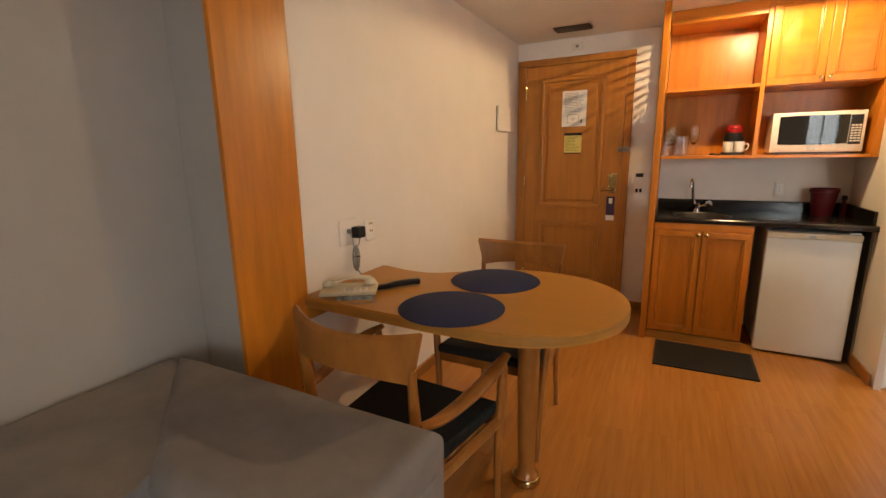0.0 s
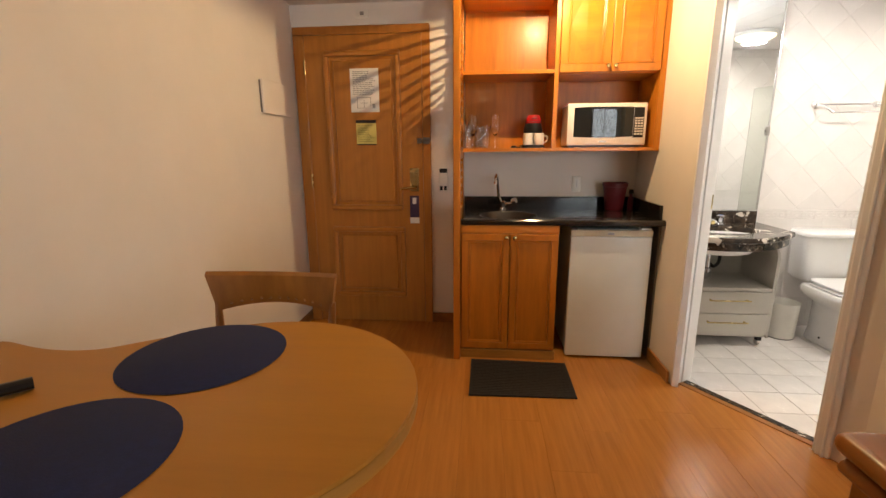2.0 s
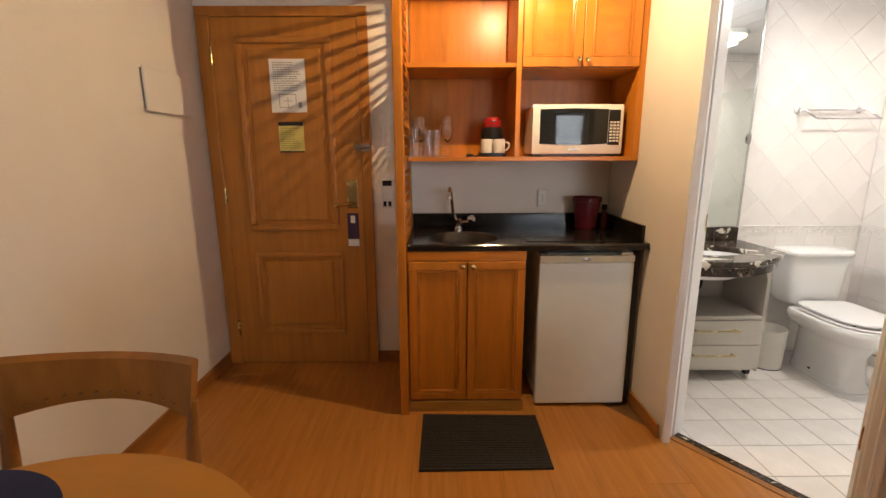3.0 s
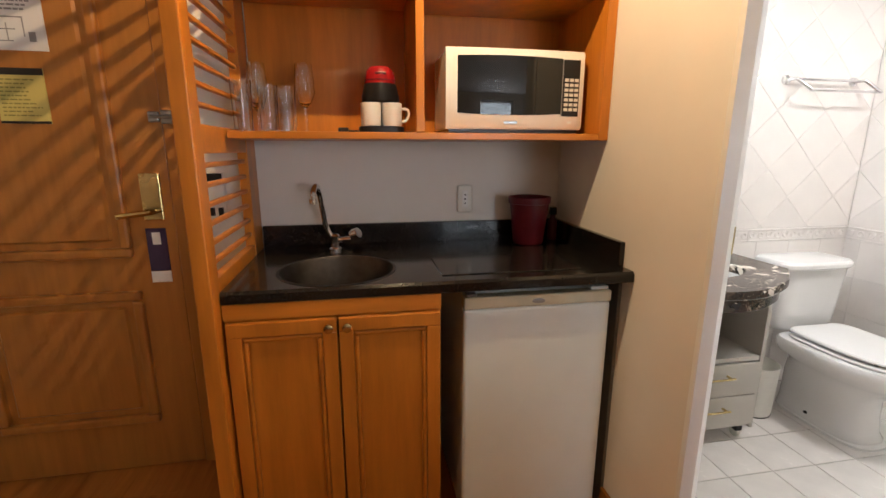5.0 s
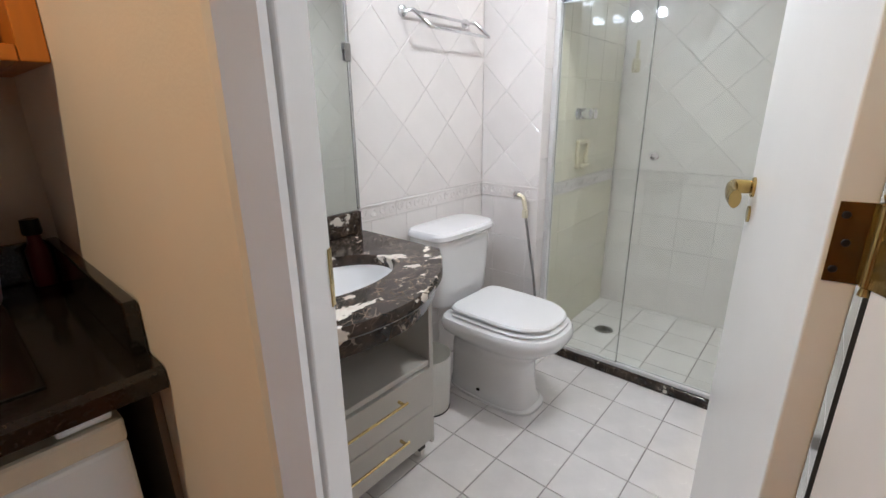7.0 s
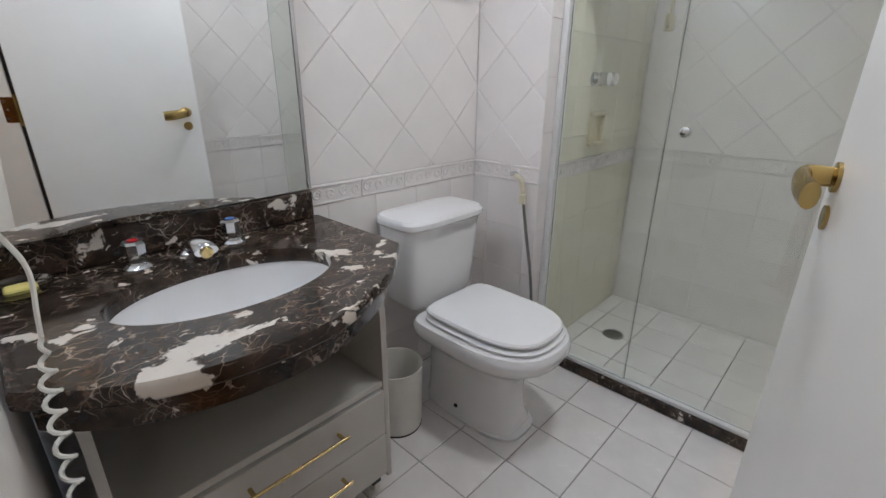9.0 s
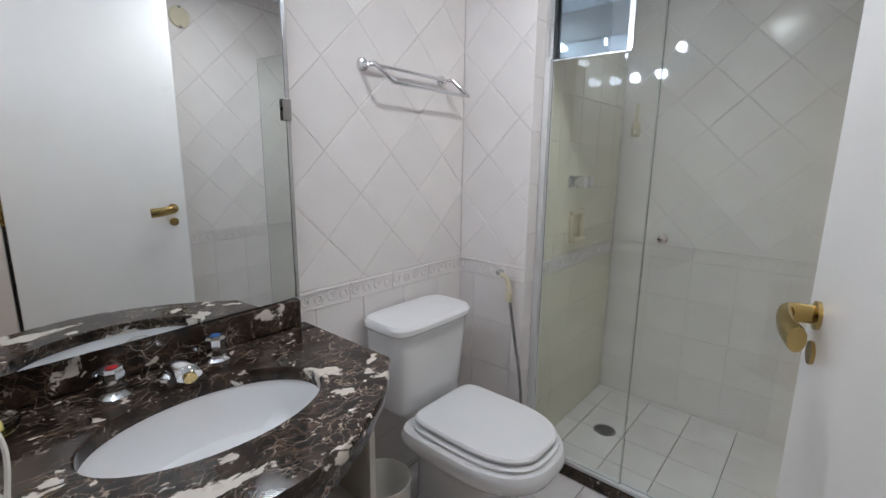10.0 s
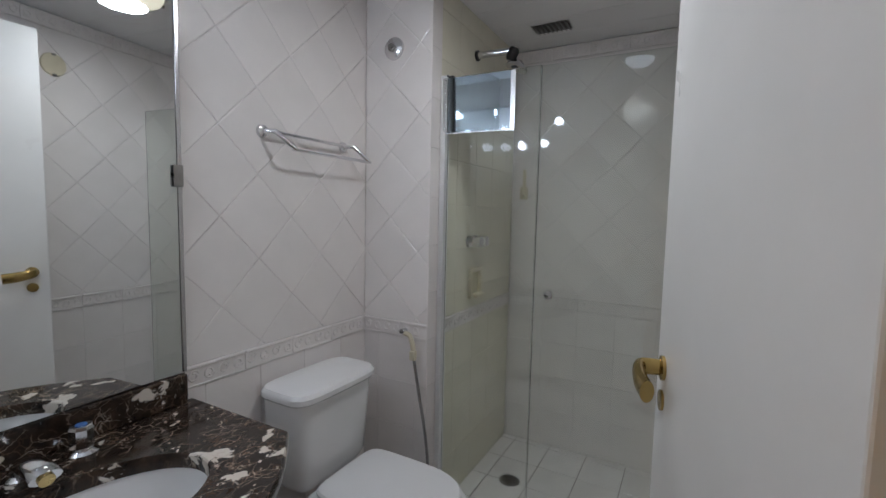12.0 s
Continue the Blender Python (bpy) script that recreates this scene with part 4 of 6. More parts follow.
for x, y, r, h, st in ((0.470, 4.04, 0.031, 0.150, False), (0.500, 4.13, 0.035, 0.215, True), (0.545, 4.05, 0.030, 0.140, False), (0.585, 4.13, 0.031, 0.145, False), (0.648, 4.12, 0.036, 0.215, True), (0.478, 4.22, 0.035, 0.205, True), (0.575, 4.22, 0.031, 0.145, False)):
    tumbler(x, y, r, h, st)

km = thing("floor_mat", (0.80, 3.47, 0), "dark ribbed rubber mat on the wooden floor", "mat")
part("mat_sheet", prism([(0.508, 3.262), (1.094, 3.271), (1.098, 3.672), (0.511, 3.690)], 0.0, 0.011, 0.003, 2), RUBBER, km)
for i in range(22):
    yy = 3.285 + 0.0178 * i
    part("rib", box(0.525, 1.080, yy - 0.003, yy + 0.003, 0.0112, 0.0128), RUBBER, km)

sp = thing("ceiling_spot", (1.005, 3.49, TOP), "small warm ceiling spotlight above the kitchenette", "spotlight")
part("bezel", lathe([(0.030, -0.001), (0.046, -0.001), (0.044, -0.007), (0.031, -0.007)], 1.005, 3.49, TOP, 24), WHITE, sp, "", True)
part("bulb", lathe([(0.0, -0.001), (0.012, -0.001), (0.022, -0.018), (0.020, -0.030), (0.0, -0.033)], 1.005, 3.49, TOP, 20), ROOMD, sp, "glowing bulb", True)
# housing added round the unseen fill light, always out of view
rl = thing("ceiling_lamp", (0.55, -0.35, TOP), "added warm fill lamp on the living room ceiling, out of view", "lamp")
part("lamp_base", lathe([(0.0, 0), (0.20, 0), (0.20, -0.02), (0.0, -0.02)], 0.55, -0.35, TOP - 0.0005, 32), WHITE, rl, "", True)
part("diffuser", lathe([(0.19, -0.0205), (0.17, -0.045), (0.10, -0.065), (0.0, -0.07)], 0.55, -0.35, TOP, 32), ROOMD, rl, "glowing diffuser", True)

# --- dining corner ---
TZ = 0.80
dt = thing("dining_table", (-0.2, 1.92, 0), "tan wooden dining table with round end against the wall", "table")
# plan: straight from the wall, swelling into a round end
cxr, cyr, rr = 0.026, 1.912, 0.405
out = [(LEFT + 0.002, 1.535)]
out += [(-0.45, 1.522), (-0.20, 1.512)]
out += [(cxr + rr * math.cos(a), cyr + rr * math.sin(a)) for a in [radians(v) for v in range(-86, 125, 7)]]
tail = spline([(out[-1][0], out[-1][1], 0), (-0.34, 2.165, 0), (-0.46, 2.085, 0), (-0.60, 2.075, 0), (LEFT + 0.002, 2.12, 0)], 5)
out += [(v.x, v.y) for v in tail[1:]]
part("tabletop", prism(out, TZ - 0.043, TZ, 0.008, 3), TABLEW, dt)
part("edge_band", prism([(cxr + (x - cxr) * 1.004 if x > LEFT + 0.01 else x, cyr + (y - cyr) * 1.004) for x, y in out], TZ - 0.036, TZ - 0.009, 0.003, 1), EDGEW, dt, "dull rounded edge band")
part("wall_cleat", box(LEFT + 0.002, LEFT + 0.03, 1.54, 2.09, TZ - 0.10, TZ - 0.044, 0.003), TABLEW, dt)
lg = part("leg", lathe([(0.0, 0), (0.055, 0.0), (0.058, 0.012), (0.05, 0.03), (0.036, 0.05), (0.034, 0.08), (0.040, 0.30), (0.044, 0.60), (0.044, TZ - 0.06), (0.075, TZ - 0.058), (0.075, TZ - 0.043), (0.0, TZ - 0.043)], 0.075, 1.875, 0, 28), CHAIRW, dt, "round turned leg", True)
part("foot_cap", lathe([(0.060, 0.0), (0.062, 0.01), (0.056, 0.028), (0.052, 0.030)], 0.075, 1.875, 0.0, 28), BRASS, lg, "brass foot cap", True)
for i, (mx, my) in enumerate(((-0.145, 2.075), (-0.165, 1.665))):
    pm = thing("placemat", (mx, my, TZ), "round navy blue woven placemat on the table", "placemat", "placemats on the table")
    part("disc", lathe([(0.0, 0.0005), (0.196, 0.0005), (0.1985, 0.002), (0.196, 0.0036), (0.0, 0.0036)], mx, my, TZ, 56), NAVY, pm, "", True)

# telephone
te = thing("telephone", (-0.610, 1.630, TZ), "flat cream desk telephone resting on a plastic bag", "telephone", rz=34)
bm = prism([(-0.115, -0.058), (0.108, -0.060), (0.116, 0.045), (-0.108, 0.060)], 0.014, 0.031, 0.007, 3)
for v in bm.verts:
    v.co.z += 0.010 * (v.co.y + 0.06) / 0.12
part("base", bm, CREAM, te, "", True, True)
part("keypad", turn(box(-0.020, 0.075, -0.052, -0.012, 0.0, 0.003, 0.001, 1), pose(0, 0, 0.0345, 4.8)), PLASTIC, te, "pale key field", local=True)
for r in range(3):
    for c in range(4):
        part("key", turn(box(-0.014 + 0.022 * c, 0.0 + 0.022 * c, -0.049 + 0.012 * r, -0.041 + 0.012 * r, 0.0, 0.006, 0.001, 1), pose(0, 0, 0.0345, 4.8)), CREAM, te, local=True)
hs = part("handset", tube(spline([(-0.094, 0.018, 0.052), (-0.080, 0.018, 0.065), (-0.042, 0.017, 0.071), (0.0, 0.016, 0.073), (0.042, 0.017, 0.071), (0.080, 0.018, 0.065), (0.094, 0.018, 0.052)], 5), 0.016, 12, None, 0.6), CREAM, te, "arched cream handset", True, True)
for xx in (-0.084, 0.084):
    part("earpiece", lathe([(0.0, 0.0), (0.024, 0.0), (0.026, 0.008), (0.020, 0.020), (0.0, 0.024)], xx, 0.018, 0.041, 20), CREAM, hs, "", True, True)
bag = material("cloudy_bag", (0.34, 0.38, 0.40), 0.18, 0, 0.3, 30)
for k in range(3):
    part("plastic_bag", turn(box(-0.070, 0.070, -0.032, 0.032, 0.0, 0.0042, 0.0018, 2), pose(0.030 - 0.004 * k, -0.042 + 0.004 * k, 0.0004 + 0.0045 * k, 0, 0, 3 * k - 4)), bag, te, "cloudy folded plastic bag under the phone", local=True)
part("line_cord", tube(spline([(0.0, -0.085, 0.004), (0.03, -0.115, 0.003), (0.08, -0.125, 0.003), (0.11, -0.10, 0.003), (0.10, -0.075, 0.004)], 6), 0.002, 6), INK, te, "thin looped line cord", True, True)
rc = thing("black_remote", (-0.47, 1.84, TZ), "slim black cord-wrapped handset lying on the table", "remote")
part("grip", tube(spline([(-0.560, 1.705, TZ + 0.012), (-0.520, 1.755, TZ + 0.014), (-0.478, 1.825, TZ + 0.018), (-0.432, 1.885, TZ + 0.015)]), 0.016, 10, None, 0.7, [0.010 + 0.009 * min(1, i / 12) for i in range(25)]), BLACK, rc, "", True)
part("wrapped_cord", tube([(-0.548 + 0.0013 * i + 0.014 * math.cos(i * 0.9), 1.722 + 0.0013 * i + 0.012 * math.sin(i * 0.9), TZ + 0.016 + 0.012 * math.sin(i * 0.9 + 1)) for i in range(40)], 0.003, 6), BLACK, rc, "coiled cord", True)

# wall sockets with the charger
w1 = thing("wall_socket", (LEFT, 1.90, 1.02), "white wall socket plate with a black charger", "socket")
part("plate", box(LEFT, LEFT + 0.009, 1.790, 1.910, 0.955, 1.078, 0.004), PAINT, w1)
w2 = thing("wall_socket", (LEFT, 2.03, 1.015), "cream telephone socket on the wall", "socket")
part("plate", box(LEFT, LEFT + 0.012, 1.978, 2.050, 0.950, 1.058, 0.009, 4), PLASTIC, w2)
for z in (1.0, 1.035):
    part("pin_hole", box(LEFT + 0.0122, LEFT + 0.014, 2.003, 2.010, z - 0.005, z + 0.005), EDGEW, w2)
    part("pin_hole", box(LEFT + 0.0122, LEFT + 0.014, 2.018, 2.025, z - 0.005, z + 0.005), EDGEW, w2)
ch = thing("plug_adapter", (LEFT + 0.01, 1.905, 1.0), "black plug adapter with grey cord in the socket", "adapter")
part("plug", box(LEFT + 0.011, LEFT + 0.060, 1.860, 1.912, 0.987, 1.040, 0.008, 3), BLACK, ch)
part("cable", tube(spline([(LEFT + 0.035, 1.895, 0.988), (LEFT + 0.030, 1.890, 0.955), (LEFT + 0.026, 1.868, 0.935), (LEFT + 0.028, 1.862, 0.90), (LEFT + 0.030, 1.868, 0.85), (LEFT + 0.03, 1.885, 0.82), (LEFT + 0.05, 1.88, TZ + 0.004), (LEFT + 0.07, 1.80, TZ + 0.004), (LEFT + 0.06, 1.70, TZ + 0.004)]), 0.0028, 6), INK, ch, "grey cord", True)
for k in range(4):
    loop = [(LEFT + 0.024 + 0.004 * k, 1.860 + 0.003 * k + (0.010 + 0.003 * (k % 2)) * math.cos(a) - 0.06 * (0.895 - zz) * 0.2, zz) for a, zz in ((2 * math.pi * i / 20, 0.893 + (0.050 + 0.006 * (k % 3)) * math.sin(2 * math.pi * i / 20)) for i in range(21))]
    part("cable_loop", tube(loop, 0.0028, 6), INK, ch, "loop of grey cord", True)
part("cable_tie", tube([(LEFT + 0.020, 1.850, 0.900), (LEFT + 0.045, 1.862, 0.902), (LEFT + 0.045, 1.876, 0.902)], 0.003, 6), BLACK, ch)
part("thin_plug", box(LEFT + 0.0105, LEFT + 0.030, 1.832, 1.846, 1.012, 1.032, 0.003), DARKSHADE, ch)
part("thin_cord", tube(spline([(LEFT + 0.026, 1.839, 1.013), (LEFT + 0.030, 1.846, 0.985), (LEFT + 0.026, 1.856, 0.95)], 5), 0.0022, 6), INK, ch, "", True)


# --- armchairs ---
def back_curve(x, z):
    """Depth of the bowed backrest at a place across it."""
    return -0.302 + 0.078 * (abs(x) / 0.25) ** 2 - 0.05 * (z - 0.72)


def armchair(base, rz, label):
    t = thing("dining_armchair", base, label, "chair", "armchairs at the table", rz)
    bm = bmesh.new()
    nx = 14
    grid = []
    for i in range(nx + 1):
        u = 2 * i / nx - 1
        col = []
        for z, o in ((0.762 + 0.020 * (1 - u * u), 0.0), (0.762 + 0.020 * (1 - u * u), 0.024), (0.882 + 0.015 * u * u, 0.028), (0.893 + 0.015 * u * u, 0.014), (0.882 + 0.015 * u * u, 0.0)):
            w = 0.204 + 0.030 * (z - 0.74) / 0.16
            col.append(bm.verts.new((u * w, back_curve(u * w, z) + o - 0.012, z)))
        grid.append(col)
    for p0, q0 in zip(grid, grid[1:]):
        for k in range(5):
            bm.faces.new((p0[k], p0[(k + 1) % 5], q0[(k + 1) % 5], q0[k]))
    bm.faces.new(grid[0][::-1])
    bm.faces.new(grid[-1])
    br = part("backrest", bm, CHAIRW, t, "broad bowed wooden back rail", True, True)
    for i in range(11):
        u = (i - 5) / 6.5
        x = u * 0.215
        part("bead", lathe([(0.0, -0.006), (0.006, 0.0), (0.0, 0.006)], x, back_curve(x, 0.79) + 0.012, 0.780 + 0.020 * (1 - u * u), 8), DESKW, br, "", True, True)
    for s in (-1, 1):
        part("back_leg", tube(spline([(s * 0.215, -0.27, 0.0), (s * 0.212, -0.235, 0.25), (s * 0.212, -0.222, 0.45), (s * 0.206, -0.235, 0.65), (s * 0.211, -0.252, 0.80)], 5), 0.02, 10, None, 0.75, [0.014 + 0.008 * math.sin(math.pi * min(1, i / 20)) for i in range(21)]), CHAIRW, t, "", True, True)
        part("front_leg", tube(spline([(s * 0.245, 0.235, 0.0), (s * 0.250, 0.225, 0.25), (s * 0.262, 0.215, 0.45), (s * 0.275, 0.205, 0.60), (s * 0.278, 0.20, 0.655)], 5), 0.018, 10, None, 0.85, [0.014 + 0.006 * math.sin(math.pi * min(1, i / 20)) for i in range(21)]), CHAIRW, t, "", True, True)
        part("armrest", tube(spline([(s * 0.222, -0.235, 0.625), (s * 0.25, -0.15, 0.622), (s * 0.278, 0.0, 0.640), (s * 0.285, 0.13, 0.660), (s * 0.279, 0.225, 0.664)], 6), 0.02, 12, None, 0.62, [0.016 + 0.010 * math.sin(math.pi * i / 24) for i in range(25)]), CHAIRW, t, "curved wooden armrest", True, True)
        part("side_rail", tube([(s * 0.213, -0.22, 0.405), (s * 0.255, 0.215, 0.405)], 0.018, 8, None, 1.3), CHAIRW, t, "", True, True)
    part("front_rail", box(-0.25, 0.25, 0.20, 0.225, 0.385, 0.43, 0.004), CHAIRW, t, local=True)
    part("back_rail", box(-0.21, 0.21, -0.235, -0.212, 0.385, 0.43, 0.004), CHAIRW, t, local=True)
    bm = prism([(-0.205, -0.215), (0.205, -0.215), (0.248, 0.235), (-0.248, 0.235)], 0.425, 0.475, 0.018, 4)
    part("seat", bm, SEATF, t, "flat black upholstered seat", True, True)
    return t


armchair((-0.236, 1.442, 0), -4, "honey-coloured wooden armchair with black seat beside the sofa")
armchair((-0.160, 2.245, 0), 180, "honey-coloured wooden armchair pushed under the table end")

# --- sofa ---
sf = thing("sofa", (-0.45, 0.4, 0), "grey fabric sofa against the grey wall", "sofa")


def padded(outline, z0, z1, r):
    bm = prism(outline, z0, z1, r, 5)
    bmesh.ops.subdivide_edges(bm, edges=[e for e in bm.edges if e.calc_length() > 0.15], cuts=3, use_grid_fill=True)
    for v in bm.verts:
        v.co += 0.005 * noise.noise_vector(v.co * 4)
    return bm


part("far_arm", padded([(-0.962, 1.122), (0.080, 1.118), (0.084, 0.70), (-0.425, 0.70)], 0.03, 0.706, 0.042), SOFA, sf, "broad padded arm with mitred corner", True)
part("backrest", padded([(-0.972, 1.112), (-0.90, 1.10), (-0.40, 0.74), (-0.429, 0.68), (-0.429, -0.9), (-0.972, -0.9)], 0.03, 0.694, 0.034), SOFA, sf, "deep padded back", True)
part("seat", padded(rect(-0.43, 0.060, -0.45, 0.692), 0.03, 0.42, 0.04), SOFA, sf, "seat block", True)
part("near_arm", padded(rect(-0.43, 0.080, -0.9, -0.455), 0.03, 0.70, 0.045), SOFA, sf, "broad padded arm", True)
part("arm_piping", tube([(0.075, 0.72, 0.60), (0.082, 1.08, 0.60)], 0.006, 6), SOFA, sf)
for x, y in ((-0.9, 1.0), (-0.9, -0.8), (0.0, 1.0), (0.0, -0.8)):
    part("foot", lathe([(0.0, 0), (0.02, 0), (0.025, 0.035), (0.0, 0.035)], x, y, 0, 12), BLACK, sf)

# --- desk with drawers and tray ---
dk = thing("desk", (1.6, 1.4, 0), "reddish wooden desk with moulded bands and drawers", "desk")
dx, dy0, dy1 = 1.245, 0.95, 1.885
part("top", box(dx, 1.945, dy0, dy1, 0.748, 0.793, 0.0215, 5), DESKW, dk, "top with rounded edge", True)
part("carcass", box(dx + 0.035, 1.93, dy0 + 0.03, dy1 - 0.03, 0.06, 0.7485, 0.004), DESKW, dk)
for z0, z1 in ((0.595, 0.715), (0.345, 0.555), (0.09, 0.305)):
    dw = part("drawer", box(dx + 0.018, dx + 0.036, dy0 + 0.045, dy1 - 0.045, z0, z1, 0.004), DESKW, dk)
    part("handle", tube(spline([(dx + 0.016, 1.37, (z0 + z1) / 2), (dx - 0.006, 1.38, (z0 + z1) / 2), (dx - 0.006, 1.46, (z0 + z1) / 2), (dx + 0.016, 1.47, (z0 + z1) / 2)], 5), 0.005, 8), BRASS, dw, "brass handle", True)
for z in (0.655 + 0.07, 0.575, 0.325):
    part("moulding", tube([(dx + 0.025, dy0 + 0.02, z), (dx + 0.025, dy1 - 0.022, z)], 0.017, 10), DESKW, dk, "rounded moulding", True)
    part("moulding", tube([(dx + 0.025, dy1 - 0.028, z), (1.92, dy1 - 0.028, z)], 0.017, 10), DESKW, dk, "rounded moulding", True)
part("plinth", box(dx + 0.05, 1.92, dy0 + 0.05, dy1 - 0.05, 0.0, 0.06, 0.003), DESKW, dk)
tr = thing("serving_tray", (1.55, 1.62, 0.793), "black lacquered wooden tray on the desk", "tray")
bm = bmesh.new()
tx0, tx1, ty0, ty1, tz = 1.33, 1.80, 1.37, 1.815, 0.8135
box(tx0 + 0.012, tx1 - 0.012, ty0 + 0.012, ty1 - 0.012, tz, tz + 0.008, 0.001, 1, bm)
part("tray_bottom", bm, BLACK, tr)
part("rim", box(tx0, tx1, ty1 - 0.012, ty1, tz - 0.002, tz + 0.052, 0.004), BLACK, tr)
part("rim", box(tx0, tx1, ty0, ty0 + 0.012, tz - 0.002, tz + 0.052, 0.004), BLACK, tr)
part("rim", box(tx0, tx0 + 0.012, ty0 + 0.012, ty1 - 0.012, tz - 0.002, tz + 0.052, 0.004), BLACK, tr)
part("rim", box(tx1 - 0.012, tx1, ty0 + 0.012, ty1 - 0.012, tz - 0.002, tz + 0.052, 0.004), BLACK, tr)
for x in (tx0 + 0.03, tx1 - 0.03):
    for y in (ty0 + 0.03, ty1 - 0.03):
        part("foot", box(x - 0.022, x + 0.022, y - 0.022, y + 0.022, 0.7935, tz - 0.0005, 0.002, 1), BLACK, tr)

# --- window behind the walk ---
w = setting("window_1", ring_frame(2.4, 3.7, 0.35, 2.18, 0.05, BACKY - 0.09, BACKY - 0.03, 0.004), ALU, "wide aluminium window with two sliding panes", "window")
part("mullion", box(3.02, 3.09, BACKY - 0.085, BACKY - 0.035, 0.40, 2.13, 0.003), ALU, w)
for x0, x1 in ((2.45, 3.02), (3.09, 3.65)):
    g = part("pane", box(x0, x1, BACKY - 0.063, BACKY - 0.057, 0.40, 2.13), CUPG, w)
    g.visible_shadow = False
part("window_sill", box(2.35, 3.75, BACKY - 0.02, BACKY + 0.05, 0.32, 0.348, 0.004), WHITE, w)
fb = thing("apartment_building", (1.5, -28, -12), "pale distant apartment building outside the window", "building")
part("wall", box(-14, 5, -34, -28, -12, 0.8), CITY, fb)
part("wall", box(8, 18, -38, -32, -12, 3.0), CITY, fb)

# --- bathroom ---
# basin top of veined marble with a bowed front
VZ = 0.787
va = thing("marble_vanity_top", (2.18, 4.15, 0.65), "brown veined marble vanity top with bowed front", "vanity top")
fr_line = [(v.x, v.y) for v in spline([(1.795, 3.962, 0), (1.86, 3.90, 0), (1.96, 3.842, 0), (2.09, 3.812, 0), (2.238, 3.820, 0), (2.40, 3.895, 0), (2.50, 3.975, 0), (2.578, 4.052, 0)], 5)]
vout = fr_line + [(2.572, BBACK - 0.002), (1.795, BBACK - 0.002)]
BX, BY, BA, BB = 2.165, 4.125, 0.232, 0.148
bm = bmesh.new()
N = 64


def on_edge(ang):
    """Where a ray from the bowl's middle leaves the top's outline."""
    c, s = math.cos(ang), math.sin(ang)
    best = None
    for (ax, ay), (bx_, by_) in zip(vout, vout[1:] + vout[:1]):
        ex, ey = bx_ - ax, by_ - ay
        den = c * ey - s * ex
        if abs(den) < 1e-9:
            continue
        t = ((ax - BX) * ey - (ay - BY) * ex) / den
        u = ((ax - BX) * s - (ay - BY) * c) / den
        if t > 0 and -1e-6 <= u <= 1 + 1e-6 and (best is None or t < best):
            best = t
    return (BX + best * c, BY + best * s)


angs = sorted([2 * math.pi * i / N for i in range(N)] + [math.atan2(y - BY, x - BX) % (2 * math.pi) for x, y in (vout[-1], vout[-2], fr_line[-1], fr_line[0])])
oute = [on_edge(a) for a in angs]
inne = [(BX + BA * math.cos(a), BY + BB * math.sin(a)) for a in angs]
sh = lambda pts, k: [(BX + (x - BX) * k, BY + (y - BY) * k) for x, y in pts]
rings = [[bm.verts.new((x, y, z)) for x, y in ring] for ring, z in ((sh(oute, 0.985), VZ - 0.034), (oute, VZ - 0.028), (oute, VZ - 0.008), (sh(oute, 0.988), VZ), (inne, VZ), (sh(inne, 0.985), VZ - 0.004), (sh(inne, 0.985), VZ - 0.034))]
n = len(angs)
for p0, q0 in zip(rings, rings[1:] + rings[:1]):
    for i in range(n):
        bm.faces.new((p0[i], p0[(i + 1) % n], q0[(i + 1) % n], q0[i]))
part("slab", bm, MARBLE, va, "", True)
inner = [(x + (BX - x) * 0.05, y + (BY + 0.2 - y) * 0.05) for x, y in fr_line]
bm = prism(inner + [(x + (BX - x) * 0.09, y + (BY + 0.2 - y) * 0.09) for x, y in inner][::-1], 0.700, VZ - 0.0345, 0.004, 2)
part("apron", bm, MARBLE, va, "tall marble apron", True)
part("end_apron", box(2.522, 2.548, 4.065, BBACK - 0.003, 0.700, VZ - 0.0345, 0.004), MARBLE, va)
part("backsplash", box(1.795, 2.545, BBACK - 0.028, BBACK - 0.003, VZ + 0.0005, 0.872, 0.005), MARBLE, va)
ba = thing("wash_basin", (BX, BY, 0.63), "white oval undermounted wash basin", "basin")
prof = [(1.06, 0.122), (1.0, 0.122), (0.985, 0.11), (0.93, 0.055), (0.75, 0.018), (0.3, 0.003), (0.0, 0.0), (0.0, -0.01), (0.8, 0.006), (1.0, 0.05), (1.06, 0.112)]
part("bowl", lathe([(r * BA, z) for r, z in prof], BX, BY, 0.63, 56, None, 1, BB / BA), PORC, ba, "", True)
part("drain", lathe([(0.0, 0.004), (0.02, 0.004), (0.024, 0.0), (0.024, -0.002)], BX, BY + 0.02, 0.634, 20), CHROME, ba, "chrome waste", True)
bf = thing("basin_tap_set", (2.16, 4.36, VZ), "chrome basin tap set with two faceted handles", "tap")
for x, y, col in ((2.045, 4.345, REDP), (2.268, 4.368, material("blue_dot", (0.05, 0.14, 0.4), 0.4))):
    part("handle_skirt", lathe([(0.032, 0), (0.032, 0.003), (0.026, 0.007), (0.018, 0.012)], x, y, VZ, 24), CHROME, bf, "", True)
    kn = part("handle", lathe([(0.019, 0.010), (0.024, 0.016), (0.0255, 0.058), (0.022, 0.064), (0.0, 0.064)], x, y, VZ, 8), CHROME, bf, "faceted chrome handle")
    part("colour_dot", lathe([(0.0115, 0.0642), (0.0115, 0.0658), (0.0, 0.0664)], x, y, VZ, 16), col, kn, "coloured cap", True)
